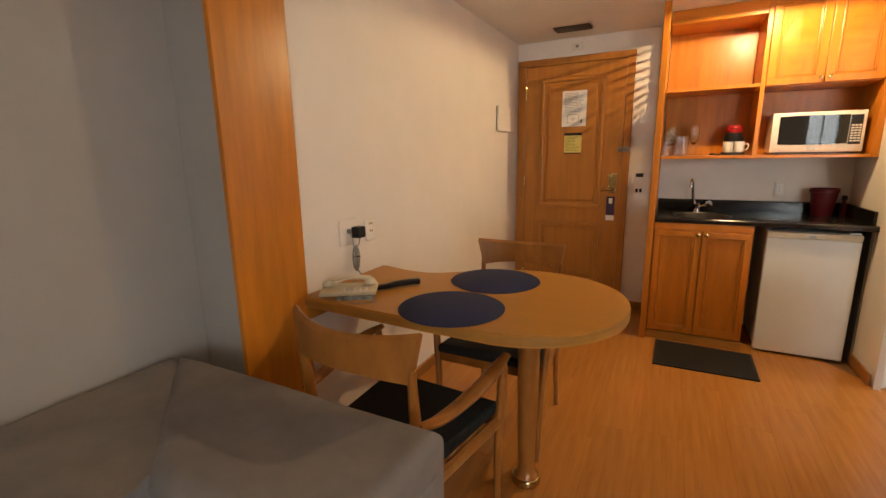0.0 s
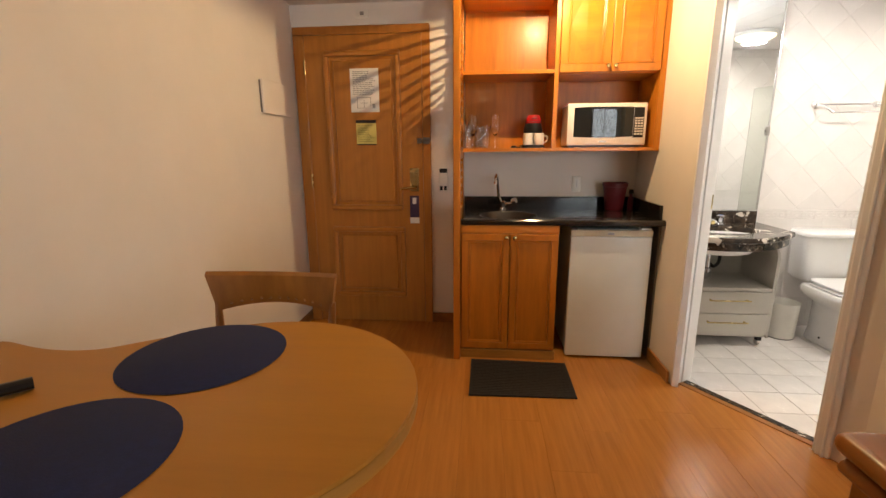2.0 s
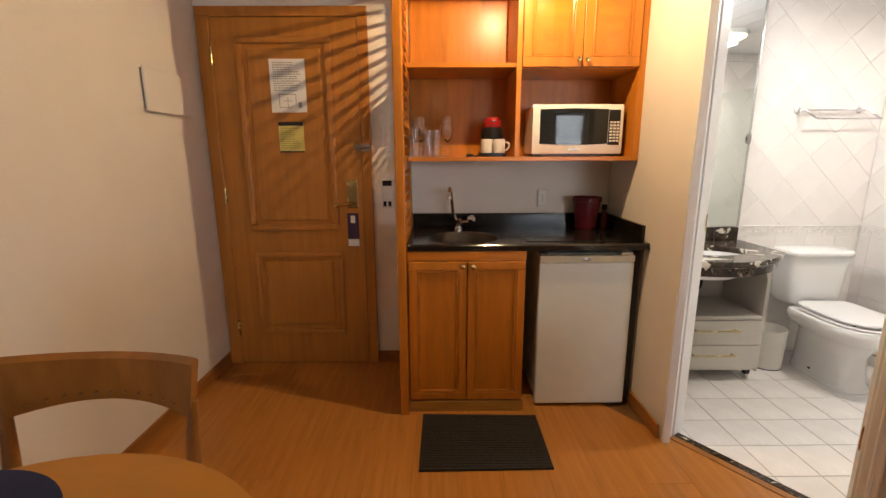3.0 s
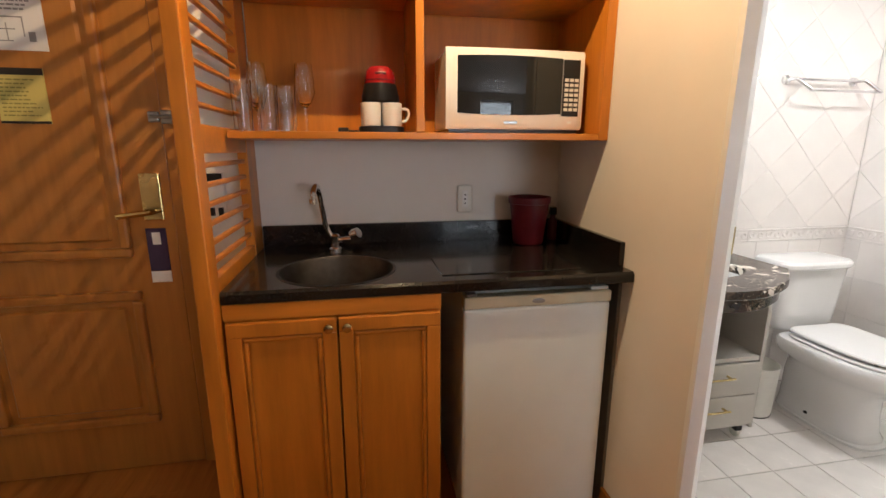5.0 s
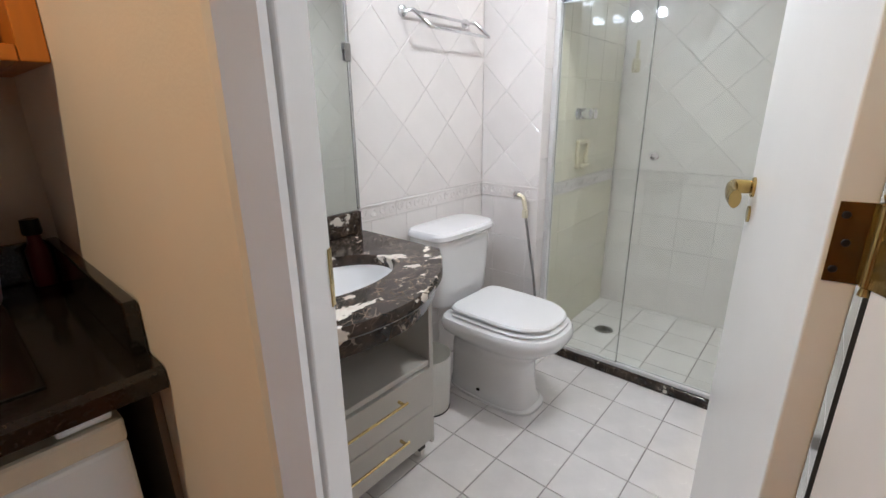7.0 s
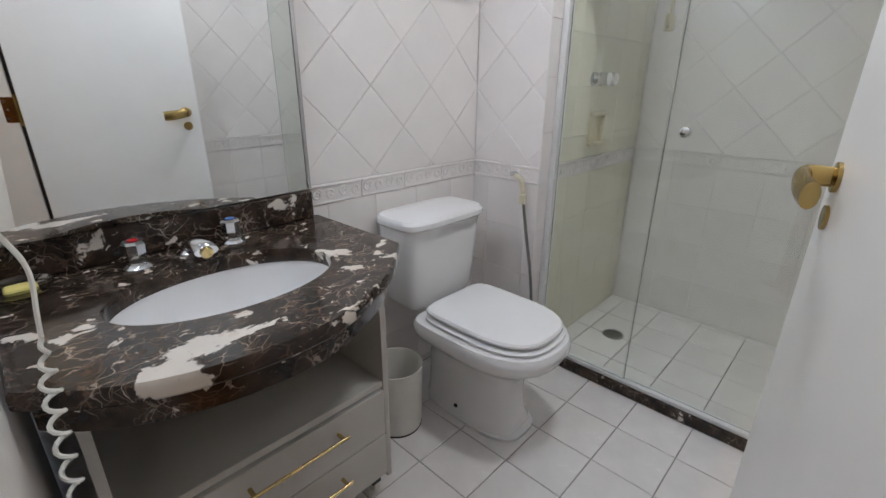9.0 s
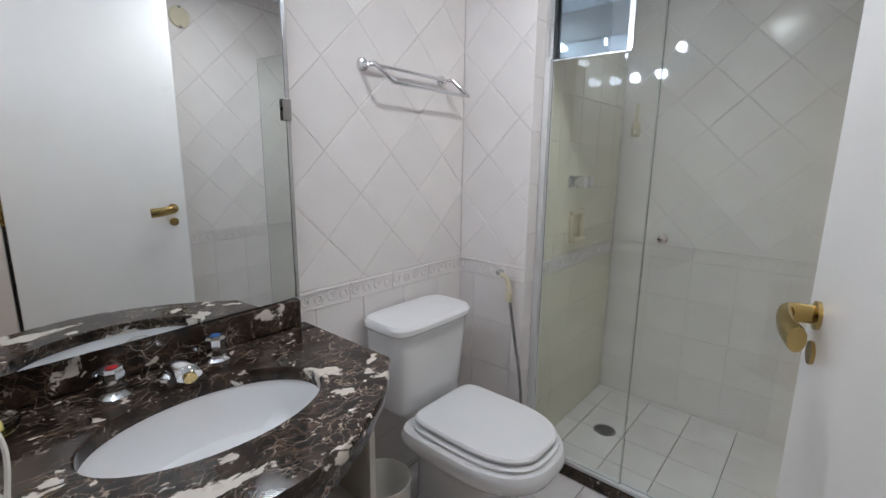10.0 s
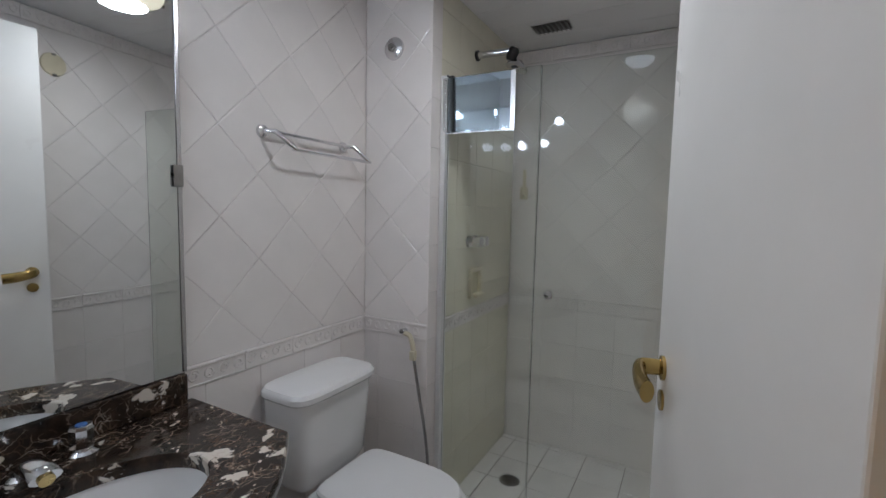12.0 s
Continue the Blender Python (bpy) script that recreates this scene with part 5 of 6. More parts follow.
part("spout_base", lathe([(0.036, 0), (0.036, 0.005), (0.026, 0.012), (0.024, 0.03), (0.0, 0.034)], 2.165, 4.36, VZ, 24), CHROME, bf, "", True)
part("spout", tube(spline([(2.165, 4.365, VZ + 0.022), (2.165, 4.33, VZ + 0.034), (2.165, 4.28, VZ + 0.036), (2.165, 4.255, VZ + 0.03)]), 0.027, 14, None, 0.5), CHROME, bf, "broad flat chrome spout", True)
part("spout_tip", tube([(2.165, 4.262, VZ + 0.030), (2.165, 4.25, VZ + 0.026)], 0.014, 12), BRASS, bf, "brass aerator", True)
sd = thing("soap_dish", (1.845, 4.335, VZ), "clear soap dish with yellow soap bar", "soap dish")
part("dish", lathe([(0.0, 0.0), (0.03, 0.0), (0.05, 0.012), (0.054, 0.026), (0.052, 0.026), (0.047, 0.013), (0.0, 0.004)], 1.845, 4.335, VZ + 0.0005, 28), CUPG, sd, "", True)
part("soap", box(1.82, 1.872, 4.315, 4.352, VZ + 0.0055, VZ + 0.024, 0.008, 3), YELLOW, sd, "yellow soap bar", True)

# rolling drawer unit under the basin
vc = thing("vanity_cabinet", (2.2, 4.2, 0), "grey rolling cabinet with open niche and two drawers", "cabinet")
cx0, cx1, cy0, cy1 = 1.85, 2.493, 4.015, 4.42
part("bottom_board", box(cx0, cx1, cy0 + 0.02, cy1, 0.068, 0.086, 0.001, 1), GREYCAB, vc)
side = [(cy0 + 0.004, 0.068), (cy1, 0.068), (cy1, 0.692)] + [(cy0 + 0.084 - 0.08 * math.sin(radians(9 * i)), 0.612 + 0.08 * math.cos(radians(9 * i))) for i in range(11)]
for xa in (cx0, cx1 - 0.018):
    part("side_panel", turn(prism(side, xa, xa + 0.018, 0.002, 1), Matrix(((0, 0, 1, 0), (1, 0, 0, 0), (0, 1, 0, 0), (0, 0, 0, 1)))), GREYCAB, vc, "side with rounded upper corner")
part("back_panel", box(cx0 + 0.018, cx1 - 0.018, cy1 - 0.015, cy1, 0.086, 0.60), GREYCAB, vc)
part("shelf", box(cx0 + 0.018, cx1 - 0.018, cy0 + 0.008, cy1 - 0.016, 0.392, 0.412, 0.001, 1), GREYCAB, vc)
for z0, z1 in ((0.238, 0.386), (0.088, 0.233)):
    dw = part("drawer", box(cx0 + 0.004, cx1 - 0.020, cy0, cy0 + 0.018, z0, z1, 0.002), GREYCAB, vc)
    zc = z1 - 0.052
    hd = part("handle", tube([(2.075, cy0 - 0.028, zc), (2.335, cy0 - 0.028, zc)], 0.0045, 10), BRASS, dw, "long brass bar handle", True)
    for x in (2.088, 2.320):
        part("handle_post", tube([(x, cy0 - 0.028, zc), (x, cy0 - 0.0005, zc)], 0.0055, 10), BRASS, hd, "", True)
for x in (cx0 + 0.05, cx1 - 0.04):
    for y in (cy0 + 0.05, cy1 - 0.05):
        ca = part("caster", turn(lathe([(0.0, -0.009), (0.022, -0.009), (0.024, 0.0), (0.022, 0.009), (0.0, 0.009)], 0, 0, 0, 20), pose(x, y, 0.024, 0, 90, 0)), PLASTIC, vc, "small caster wheel", True)
        part("fork", box(x - 0.016, x + 0.016, y - 0.022, y + 0.006, 0.036, 0.068, 0.003), BLACK, ca)
dp = thing("drain_trap", (2.16, 4.25, 0.4125), "chrome bottle trap under the basin", "drain trap")
part("trap_bottle", lathe([(0.0, 0.0), (0.028, 0.0), (0.028, 0.06), (0.018, 0.07), (0.015, 0.20), (0.0, 0.2)], 2.16, 4.25, 0.430, 20), CHROME, dp, "", True)
part("trap_foot", lathe([(0.0, 0), (0.012, 0), (0.012, 0.02), (0.0, 0.02)], 2.16, 4.25, 0.4125, 12), CHROME, dp, "", True)
part("hose", tube(spline([(2.175, 4.25, 0.52), (2.21, 4.26, 0.50), (2.25, 4.28, 0.53), (2.27, 4.33, 0.58), (2.25, 4.42, 0.60)]), 0.012, 10), BLACK, dp, "dark flexible hose", True)

# mirror
mi = thing("wall_mirror", (2.16, BBACK, 0.875), "large frameless wall mirror above the vanity", "mirror")
CANT = pose(2.535, BBACK - 0.010, 0, 0, 0, 3.8)  # turned to fit reflections to the camera's view; far end proud of the wall
MW = 2.535 - BLEFT - 0.006
part("silvering", turn(box(-MW, 0, -0.006, 0.0, 0.877, BTOP - 0.004), CANT), MIRROR, mi)
part("backing_board", turn(box(-MW, -0.004, 0.0003, 0.006, 0.877, BTOP - 0.004), CANT), DARKSHADE, mi)
part("edge_strip", box(2.5365, 2.548, BBACK - 0.020, BBACK - 0.003, 0.877, BTOP - 0.004, 0.002), ALU, mi, "aluminium edge strip")
part("clip", box(2.522, 2.549, BBACK - 0.026, BBACK - 0.0205, 1.40, 1.46, 0.003), STEEL, mi, "metal mirror clip")

# toilet
to = thing("toilet", (2.96, 4.1, 0), "white porcelain close-coupled toilet with closed lid", "toilet")


def loft(sections, n=36, bm=None):
    """A skin through flat oval sections (cx, cy, rx, ry front, ry back, z, squareness)."""
    bm = bm or bmesh.new()
    rings = []
    for cx, cy, rx, rf, rb, z, sq in sections:
        ring = []
        for i in range(n):
            a = 2 * math.pi * i / n
            c, s = math.cos(a), math.sin(a)
            q = 7.0 if sq < 0 and s > 0 else abs(sq)
            px = math.copysign(abs(c) ** (2 / q), c) * rx
            py = math.copysign(abs(s) ** (2 / q), s) * (rb if s > 0 else rf)
            ring.append(bm.verts.new((cx + px, cy + py, z)))
        rings.append(ring)
    for p0, q0 in zip(rings, rings[1:]):
        for i in range(n):
            bm.faces.new((p0[i], p0[(i + 1) % n], q0[(i + 1) % n], q0[i]))
    bm.faces.new(rings[0][::-1])
    bm.faces.new(rings[-1])
    return bm


TX = 2.975
part("bowl", loft([(TX, 4.08, 0.112, 0.205, 0.21, 0.0, 3.4), (TX, 4.08, 0.112, 0.205, 0.21, 0.03, 3.4), (TX, 4.08, 0.100, 0.190, 0.21, 0.055, 3.4), (TX, 4.08, 0.096, 0.180, 0.21, 0.13, 3.4), (TX, 4.08, 0.098, 0.180, 0.21, 0.20, 3.2), (TX, 4.07, 0.115, 0.200, 0.21, 0.25, 2.8), (TX, 4.05, 0.152, 0.240, 0.215, 0.295, 2.6), (TX, 4.03, 0.188, 0.266, 0.225, 0.33, -2.5), (TX, 4.03, 0.203, 0.281, 0.23, 0.36, -2.5), (TX, 4.03, 0.204, 0.281, 0.23, 0.38, -2.5), (TX, 4.03, 0.196, 0.272, 0.224, 0.395, -2.5), (TX, 4.03, 0.18, 0.255, 0.21, 0.399, -2.5)]), PORC, to, "", True)
part("seat", loft([(TX, 4.02, 0.172, 0.242, 0.192, 0.3995, -2.7), (TX, 4.02, 0.178, 0.248, 0.196, 0.404, -2.7), (TX, 4.02, 0.178, 0.248, 0.196, 0.410, -2.7), (TX, 4.02, 0.172, 0.242, 0.192, 0.4135, -2.7)]), PORC, to, "white seat ring", True)
part("lid", loft([(TX, 4.025, 0.160, 0.234, 0.193, 0.4225, -2.8), (TX, 4.025, 0.168, 0.242, 0.198, 0.4250, -2.8), (TX, 4.025, 0.168, 0.242, 0.198, 0.4325, -2.8), (TX, 4.025, 0.162, 0.236, 0.193, 0.4390, -2.8), (TX, 4.025, 0.12, 0.19, 0.15, 0.4410, -2.8)]), PORC, to, "closed white lid with thin dark gap below", True)
part("tank", loft([(TX, 4.345, 0.150, 0.08, 0.085, 0.400, 6), (TX, 4.345, 0.172, 0.095, 0.09, 0.43, 6), (TX, 4.34, 0.190, 0.105, 0.095, 0.70, 6), (TX, 4.34, 0.192, 0.105, 0.095, 0.715, 6)]), PORC, to, "white cistern", True)
part("tank_lid", loft([(TX, 4.335, 0.197, 0.115, 0.10, 0.7155, 5), (TX, 4.335, 0.204, 0.122, 0.105, 0.724, 5), (TX, 4.335, 0.204, 0.122, 0.105, 0.740, 5), (TX, 4.335, 0.195, 0.112, 0.098, 0.752, 5), (TX, 4.335, 0.12, 0.06, 0.05, 0.757, 4)]), PORC, to, "rounded cistern lid", True)
for bx in (-0.11, 0.11):
    part("lid_hinge", tube([(TX + bx - 0.022, 4.215, 0.417), (TX + bx + 0.022, 4.215, 0.417)], 0.011, 12), PORC, to, "", True)
    part("lid_bumper", lathe([(0.0, 0.0), (0.008, 0.0), (0.007, 0.0088), (0.0, 0.0088)], TX + bx, 3.86, 0.4136, 10), BLACK, to, "dark rubber bumper", True)
part("flush_button", turn(lathe([(0.0, 0), (0.008, 0), (0.008, 0.006), (0.0, 0.007)], 0, 0, 0, 12), pose(TX + 0.1925, 4.30, 0.70, 0, 90, 0)), CHROME, to, "chrome side button", True)
part("floor_bolt", turn(lathe([(0.0, 0), (0.010, 0), (0.010, 0.004), (0.0, 0.006)], 0, 0, 0, 12), pose(TX - 0.101, 4.10, 0.045, 0, -90, 0)), BLACK, to, "dark bolt cap", True)
part("floor_flange", loft([(TX, 4.08, 0.116, 0.226, 0.215, 0.0, 3.2), (TX, 4.08, 0.116, 0.226, 0.215, 0.012, 3.2), (TX, 4.08, 0.108, 0.218, 0.21, 0.018, 3.2)]), PORC, to, "", True)
bi = thing("waste_bin", (2.715, 4.235, 0), "white round plastic waste bin beside the toilet", "bin")
part("bin_body", lathe([(0.0, 0.004), (0.086, 0.004), (0.088, 0.012), (0.095, 0.25), (0.097, 0.258), (0.093, 0.258), (0.085, 0.016), (0.0, 0.012)], 2.70, 4.235, 0, 32), PLASTIC, bi, "", True)
part("base_ring", lathe([(0.0, 0.0), (0.088, 0.0), (0.089, 0.006), (0.0, 0.006)], 2.70, 4.235, 0, 32), BLACK, bi, "dark base ring", True)

# towel rack
tw = thing("towel_rack", (3.04, BBACK, 1.59), "chrome double-bar towel rack on the tiles", "towel rack")
for x in (2.826, 3.215):
    ro = part("wall_rosette", turn(lathe([(0.0, 0), (0.022, 0), (0.020, 0.010), (0.008, 0.016), (0.0, 0.016)], 0, 0, 0, 20), pose(x, BBACK, 1.60, 90)), CHROME, tw, "", True)
    part("arm", tube([(x, BBACK - 0.012, 1.60), (x + 0.012, BBACK - 0.05, 1.60), (x + 0.068, BBACK - 0.085, 1.545)], 0.008, 10), CHROME, tw, "", True)
part("bar", tube([(2.826, BBACK - 0.032, 1.60), (3.215, BBACK - 0.032, 1.60)], 0.006, 10), CHROME, tw, "chrome bar", True)
part("bar", tube([(2.885, BBACK - 0.082, 1.545), (3.292, BBACK - 0.082, 1.545)], 0.006, 10), CHROME, tw, "chrome bar", True)

# pier: shut-off valve and bidet spray
sv = thing("shutoff_valve", (PIER, 4.30, 2.01), "round chrome shut-off valve on the tiles", "valve")
part("valve_rosette", turn(lathe([(0.0, 0), (0.046, 0), (0.044, 0.008), (0.030, 0.016), (0.012, 0.018), (0.0, 0.018)], 0, 0, 0, 28), pose(PIER, 4.302, 2.012, 0, -90, 0)), CHROME, sv, "", True)
part("valve_stem", turn(lathe([(0.0, 0.018), (0.017, 0.018), (0.017, 0.024), (0.009, 0.026), (0.009, 0.036), (0.0, 0.038)], 0, 0, 0, 16), pose(PIER, 4.302, 2.012, 0, -90, 0)), STEEL, sv, "", True)
bs = thing("bidet_spray", (PIER, 4.20, 0.84), "cream bidet hand spray on grey hose", "bidet spray")
part("wall_hook", tube([(PIER, 4.225, 0.845), (PIER - 0.03, 4.222, 0.848), (PIER - 0.045, 4.218, 0.85)], 0.010, 10), CHROME, bs, "chrome holder", True)
part("spray_grip", tube(spline([(PIER - 0.045, 4.205, 0.845), (PIER - 0.04, 4.180, 0.835), (PIER - 0.035, 4.168, 0.79), (PIER - 0.034, 4.165, 0.755)]), 0.011, 10, None, 0.9), CREAM, bs, "cream spray grip", True)
part("trigger", box(PIER - 0.05, PIER - 0.026, 4.152, 4.176, 0.735, 0.775, 0.004), CREAM, bs)
part("hose", tube(spline([(PIER - 0.036, 4.163, 0.75), (PIER - 0.035, 4.135, 0.6), (PIER - 0.034, 4.10, 0.42), (PIER - 0.036, 4.085, 0.25), (PIER - 0.04, 4.12, 0.12), (PIER - 0.03, 4.20, 0.09), (PIER - 0.003, 4.22, 0.10)]), 0.0065, 8), STEEL, bs, "grey ribbed hose", True)

# shower
ss = thing("shower_sill", (3.47, 3.55, 0), "dark marble shower kerb with aluminium track", "kerb")
part("kerb", box(3.432, 3.50, BRIGHT, SHY - 0.002, 0.0, 0.045, 0.004), MARBLE, ss)
part("track", box(3.443, 3.483, BRIGHT + 0.001, SHY - 0.004, 0.0455, 0.062, 0.002), PALEALU, ss, "aluminium track")
sc = thing("shower_screen", (3.46, 3.6, 0.062), "clear glass shower screen with aluminium profile", "shower screen")
part("wall_profile", box(3.432, 3.474, SHY - 0.026, SHY - 0.002, 0.0625, 1.90, 0.003), PALEALU, sc, "pale aluminium wall profile")
g = part("fixed_pane", box(3.452, 3.460, 3.704, SHY - 0.027, 0.0625, 1.893, 0.001, 1), GLASS, sc, "fixed glass pane")
g.visible_shadow = False
g = part("door_pane", box(3.462, 3.470, BRIGHT + 0.004, 3.712, 0.0625, 1.893, 0.001, 1), GLASS, sc, "glass door pane")
g.visible_shadow = False
part("door_knob", turn(lathe([(0.0, 0), (0.009, 0), (0.008, 0.008), (0.017, 0.016), (0.016, 0.026), (0.0, 0.030)], 0, 0, 0, 18), pose(3.4615, 3.645, 1.045, 0, -90, 0)), CHROME, sc, "round chrome knob", True)
part("top_bracket", box(3.446, 3.466, SHY - 0.05, SHY - 0.025, 1.868, 1.90, 0.002), BLACK, sc)
PLATE_TURN, PLATE_LEAN = 2.2, -1.7
sh_ = thing("overhead_shower", (3.77, SHY, 2.08), "chrome shower arm with black joint and round rose", "shower")
part("wall_flange", turn(lathe([(0.0, 0), (0.024, 0), (0.024, 0.010), (0.017, 0.012), (0.0, 0.012)], 0, 0, 0, 24), pose(3.770, SHY, 2.082, 90)), BLACK, sh_, "black wall flange", True)
part("arm", tube([(3.770, SHY - 0.012, 2.082), (3.776, SHY - 0.08, 2.084), (3.783, SHY - 0.158, 2.084)], 0.0155, 16), CHROME, sh_, "thick chrome arm", True)
part("neck", turn(lathe([(0.0, 0.028), (0.020, 0.026), (0.025, 0.014), (0.025, -0.018), (0.018, -0.032), (0.0, -0.032)], 0, 0, 0, 20), pose(3.786, SHY - 0.172, 2.072, 22, 0, 0)), BLACK, sh_, "black ball joint", True)
part("rose", turn(lathe([(0.0, 0.020), (0.022, 0.016), (0.052, -0.010), (0.054, -0.018), (0.0, -0.020)], 0, 0, 0, 32), pose(3.795, SHY - 0.195, 2.022, 20, 8, 0)), CHROME, sh_, "round chrome rose", True)
hm = thing("hanging_shower_mirror", (3.449, 3.95, 1.667), "small silvered plate hung by straps from the glass pane", "mirror")
HM = pose(3.4475, 3.953, 1.667, 0, PLATE_LEAN, PLATE_TURN)
part("plate", turn(box(-0.0055, -0.0015, -0.147, 0.147, 0.003, 0.219, 0.001, 1), HM), SILVERED, hm, "bluish silvered plate")
part("lower_edge", turn(box(-0.0085, -0.0005, -0.150, 0.150, -0.004, 0.0025, 0.0015, 1), HM), ALU, hm, "bright lower edge strip")
for y in (-0.143, 0.143):
    st_ = part("strap", turn(box(-0.0095, -0.0060, y - 0.010, y + 0.010, 0.003, 0.219, 0.001, 1), HM), ALU, hm, "slim aluminium strap")
    part("hook", box(3.437, 3.4625, 3.953 + y - 0.010, 3.953 + y + 0.010, 1.8935, 1.901, 0.002, 1), BLACK, st_, "black hook over the pane")
stp = thing("shower_tap", (3.76, SHY, 1.21), "chrome shower tap pair on the tiles", "tap")
for x in (3.735, 3.80):
    part("tap_rosette", turn(lathe([(0.0, 0), (0.030, 0), (0.027, 0.012), (0.0, 0.014)], 0, 0, 0, 20), pose(x, SHY, 1.21, 90)), CHROME, stp, "", True)
    part("tap_handle", turn(lathe([(0.010, 0.01), (0.012, 0.035), (0.026, 0.042), (0.026, 0.068), (0.0, 0.074)], 0, 0, 0, 8), pose(x, SHY, 1.21, 90)), CHROME, stp, "faceted handle")
sn = thing("soap_niche", (3.80, SHY, 1.0), "cream ceramic soap holder on the shower wall", "soap holder")
part("holder_frame", ring_frame(3.735, 3.865, 0.93, 1.08, 0.022, SHY - 0.022, SHY - 0.0005, 0.007), CREAM, sn, "", True)
part("holder_back", box(3.757, 3.843, SHY - 0.004, SHY - 0.0008, 0.952, 1.058), CREAM, sn)
part("soap_lip", box(3.757, 3.843, SHY - 0.045, SHY - 0.0225, 0.935, 0.955, 0.006), CREAM, sn)
hk = thing("wall_hook", (SHX, 4.045, 1.43), "small cream plastic hook on the shower wall", "hook")
part("hook_plate", box(SHX - 0.014, SHX - 0.0005, 4.022, 4.068, 1.43, 1.50, 0.006, 3), CREAM, hk, "", True)
part("hook_pin", tube(spline([(SHX - 0.012, 4.045, 1.455), (SHX - 0.040, 4.045, 1.448), (SHX - 0.052, 4.045, 1.470), (SHX - 0.050, 4.045, 1.50)], 5), 0.008, 10), CREAM, hk, "", True)
part("back_strip", box(SHX - 0.008, SHX - 0.0005, 4.036, 4.054, 1.5005, 1.60, 0.003), CREAM, hk)
fd_ = thing("floor_drain", (3.865, 3.92, 0.0), "round grey steel shower floor drain", "drain")
part("drain_plate", lathe([(0.0, 0.003), (0.048, 0.003), (0.052, 0.0), (0.052, -0.002)], 3.865, 3.92, 0.0045, 28), STEEL, fd_, "", True)
for k in range(-3, 4):
    part("slot", box(3.865 - 0.036 + abs(k) * 0.004, 3.865 + 0.036 - abs(k) * 0.004, 3.92 + k * 0.011 - 0.002, 3.92 + k * 0.011 + 0.002, 0.0077, 0.0083), BLACK, fd_)
bv = thing("ceiling_vent", (4.035, 3.845, BTOP), "grey-brown rectangular vent in the shower ceiling", "vent")
part("vent_frame", turn(ring_frame(-0.060, 0.060, -0.095, 0.095, 0.012, -0.010, 0.0, 0.002), pose(4.035, 3.845, BTOP, -90)), STEEL, bv)
for i in range(8):
    part("slat", turn(box(-0.048, 0.048, -0.010, 0.010, -0.001, 0.001), pose(4.035, 3.845 - 0.077 + 0.022 * i, BTOP - 0.006, 35)), STEEL, bv)
part("backing", box(3.985, 4.085, 3.760, 3.930, BTOP - 0.002, BTOP - 0.0008), DARKSHADE, bv)
wv = thing("round_wall_lid", (2.99, BRIGHT, 2.0), "round yellowed plastic lid on the tiled wall", "lid")
part("lid_disc", turn(lathe([(0.0, 0), (0.055, 0), (0.052, 0.007), (0.0, 0.009)], 0, 0, 0, 28), pose(3.02, BRIGHT, 2.02, -90)), CREAM, wv, "", True)
for z in (1.972, 2.068):
    part("clip", box(3.012, 3.028, BRIGHT + 0.0005, BRIGHT + 0.012, z - 0.005, z + 0.005, 0.001, 1), STEEL, wv)

# bathroom lamps
for lx, ly, mat, k, lab in ((2.95, 3.61, DIFF, 1.0, "round white ceiling lamp with warm glowing glass"), (2.33, 3.50, COOLD, 0.55, "small round ceiling lamp with cool bright glass")):
    bl = thing("ceiling_lamp", (lx, ly, BTOP), lab, "lamp", "bathroom ceiling lamps")
    part("lamp_rim", lathe([(0.10 * k, 0), (0.155 * k, 0.0), (0.158 * k, -0.018), (0.154 * k, -0.032), (0.148 * k, -0.033)], lx, ly, BTOP - 0.0005, 40), WHITE, bl, "", True)
    part("diffuser", lathe([(0.147 * k, -0.030), (0.138 * k, -0.046), (0.10 * k, -0.062), (0.05 * k, -0.070), (0.0, -0.072)], lx, ly, BTOP, 40), mat, bl, "glowing glass", True)
    for i in range(3):
        a = 2.1 * i + 0.4
        part("clip", box(lx + k * 0.143 * math.cos(a) - 0.006, lx + k * 0.143 * math.cos(a) + 0.006, ly + k * 0.143 * math.sin(a) - 0.006, ly + k * 0.143 * math.sin(a) + 0.006, BTOP - 0.05, BTOP - 0.036, 0.002, 1), STEEL, bl)
wl = thing("bulb_wall_light", (BLEFT, 4.26, 1.93), "wall light with four round bare bulbs", "wall light")
part("wall_plate", box(BLEFT, BLEFT + 0.018, 4.02, 4.443, 1.81, 2.05, 0.006), WHITE, wl)
for y, z in ((4.06, 2.01), (4.16, 1.86), (4.32, 1.85), (4.41, 2.00)):
    part("bulb", lathe([(0.0, -0.022), (0.016, -0.016), (0.023, 0.0), (0.016, 0.016), (0.0, 0.022)], BLEFT + 0.045, y, z, 16), BULB, wl, "glowing bulb", True)
    part("bulb_socket", tube([(BLEFT + 0.018, y, z), (BLEFT + 0.028, y, z)], 0.012, 12), CHROME, wl, "", True)

# hair dryer on the left wall
hd = thing("hair_dryer", (BLEFT, 3.95, 1.0), "cream wall hair dryer with coiled cord", "hair dryer")
part("wall_holder", box(BLEFT, BLEFT + 0.022, 3.89, 3.96, 1.02, 1.20, 0.008, 3), PLASTIC, hd, "", True)
part("dryer_body", tube(spline([(1.846, 3.92, 1.24), (1.846, 3.92, 1.17), (1.842, 3.918, 1.09), (1.840, 3.915, 1.02)]), 0.03, 14, None, 1, [0.033 - 0.0005 * i for i in range(25)]), PLASTIC, hd, "cream dryer body", True)
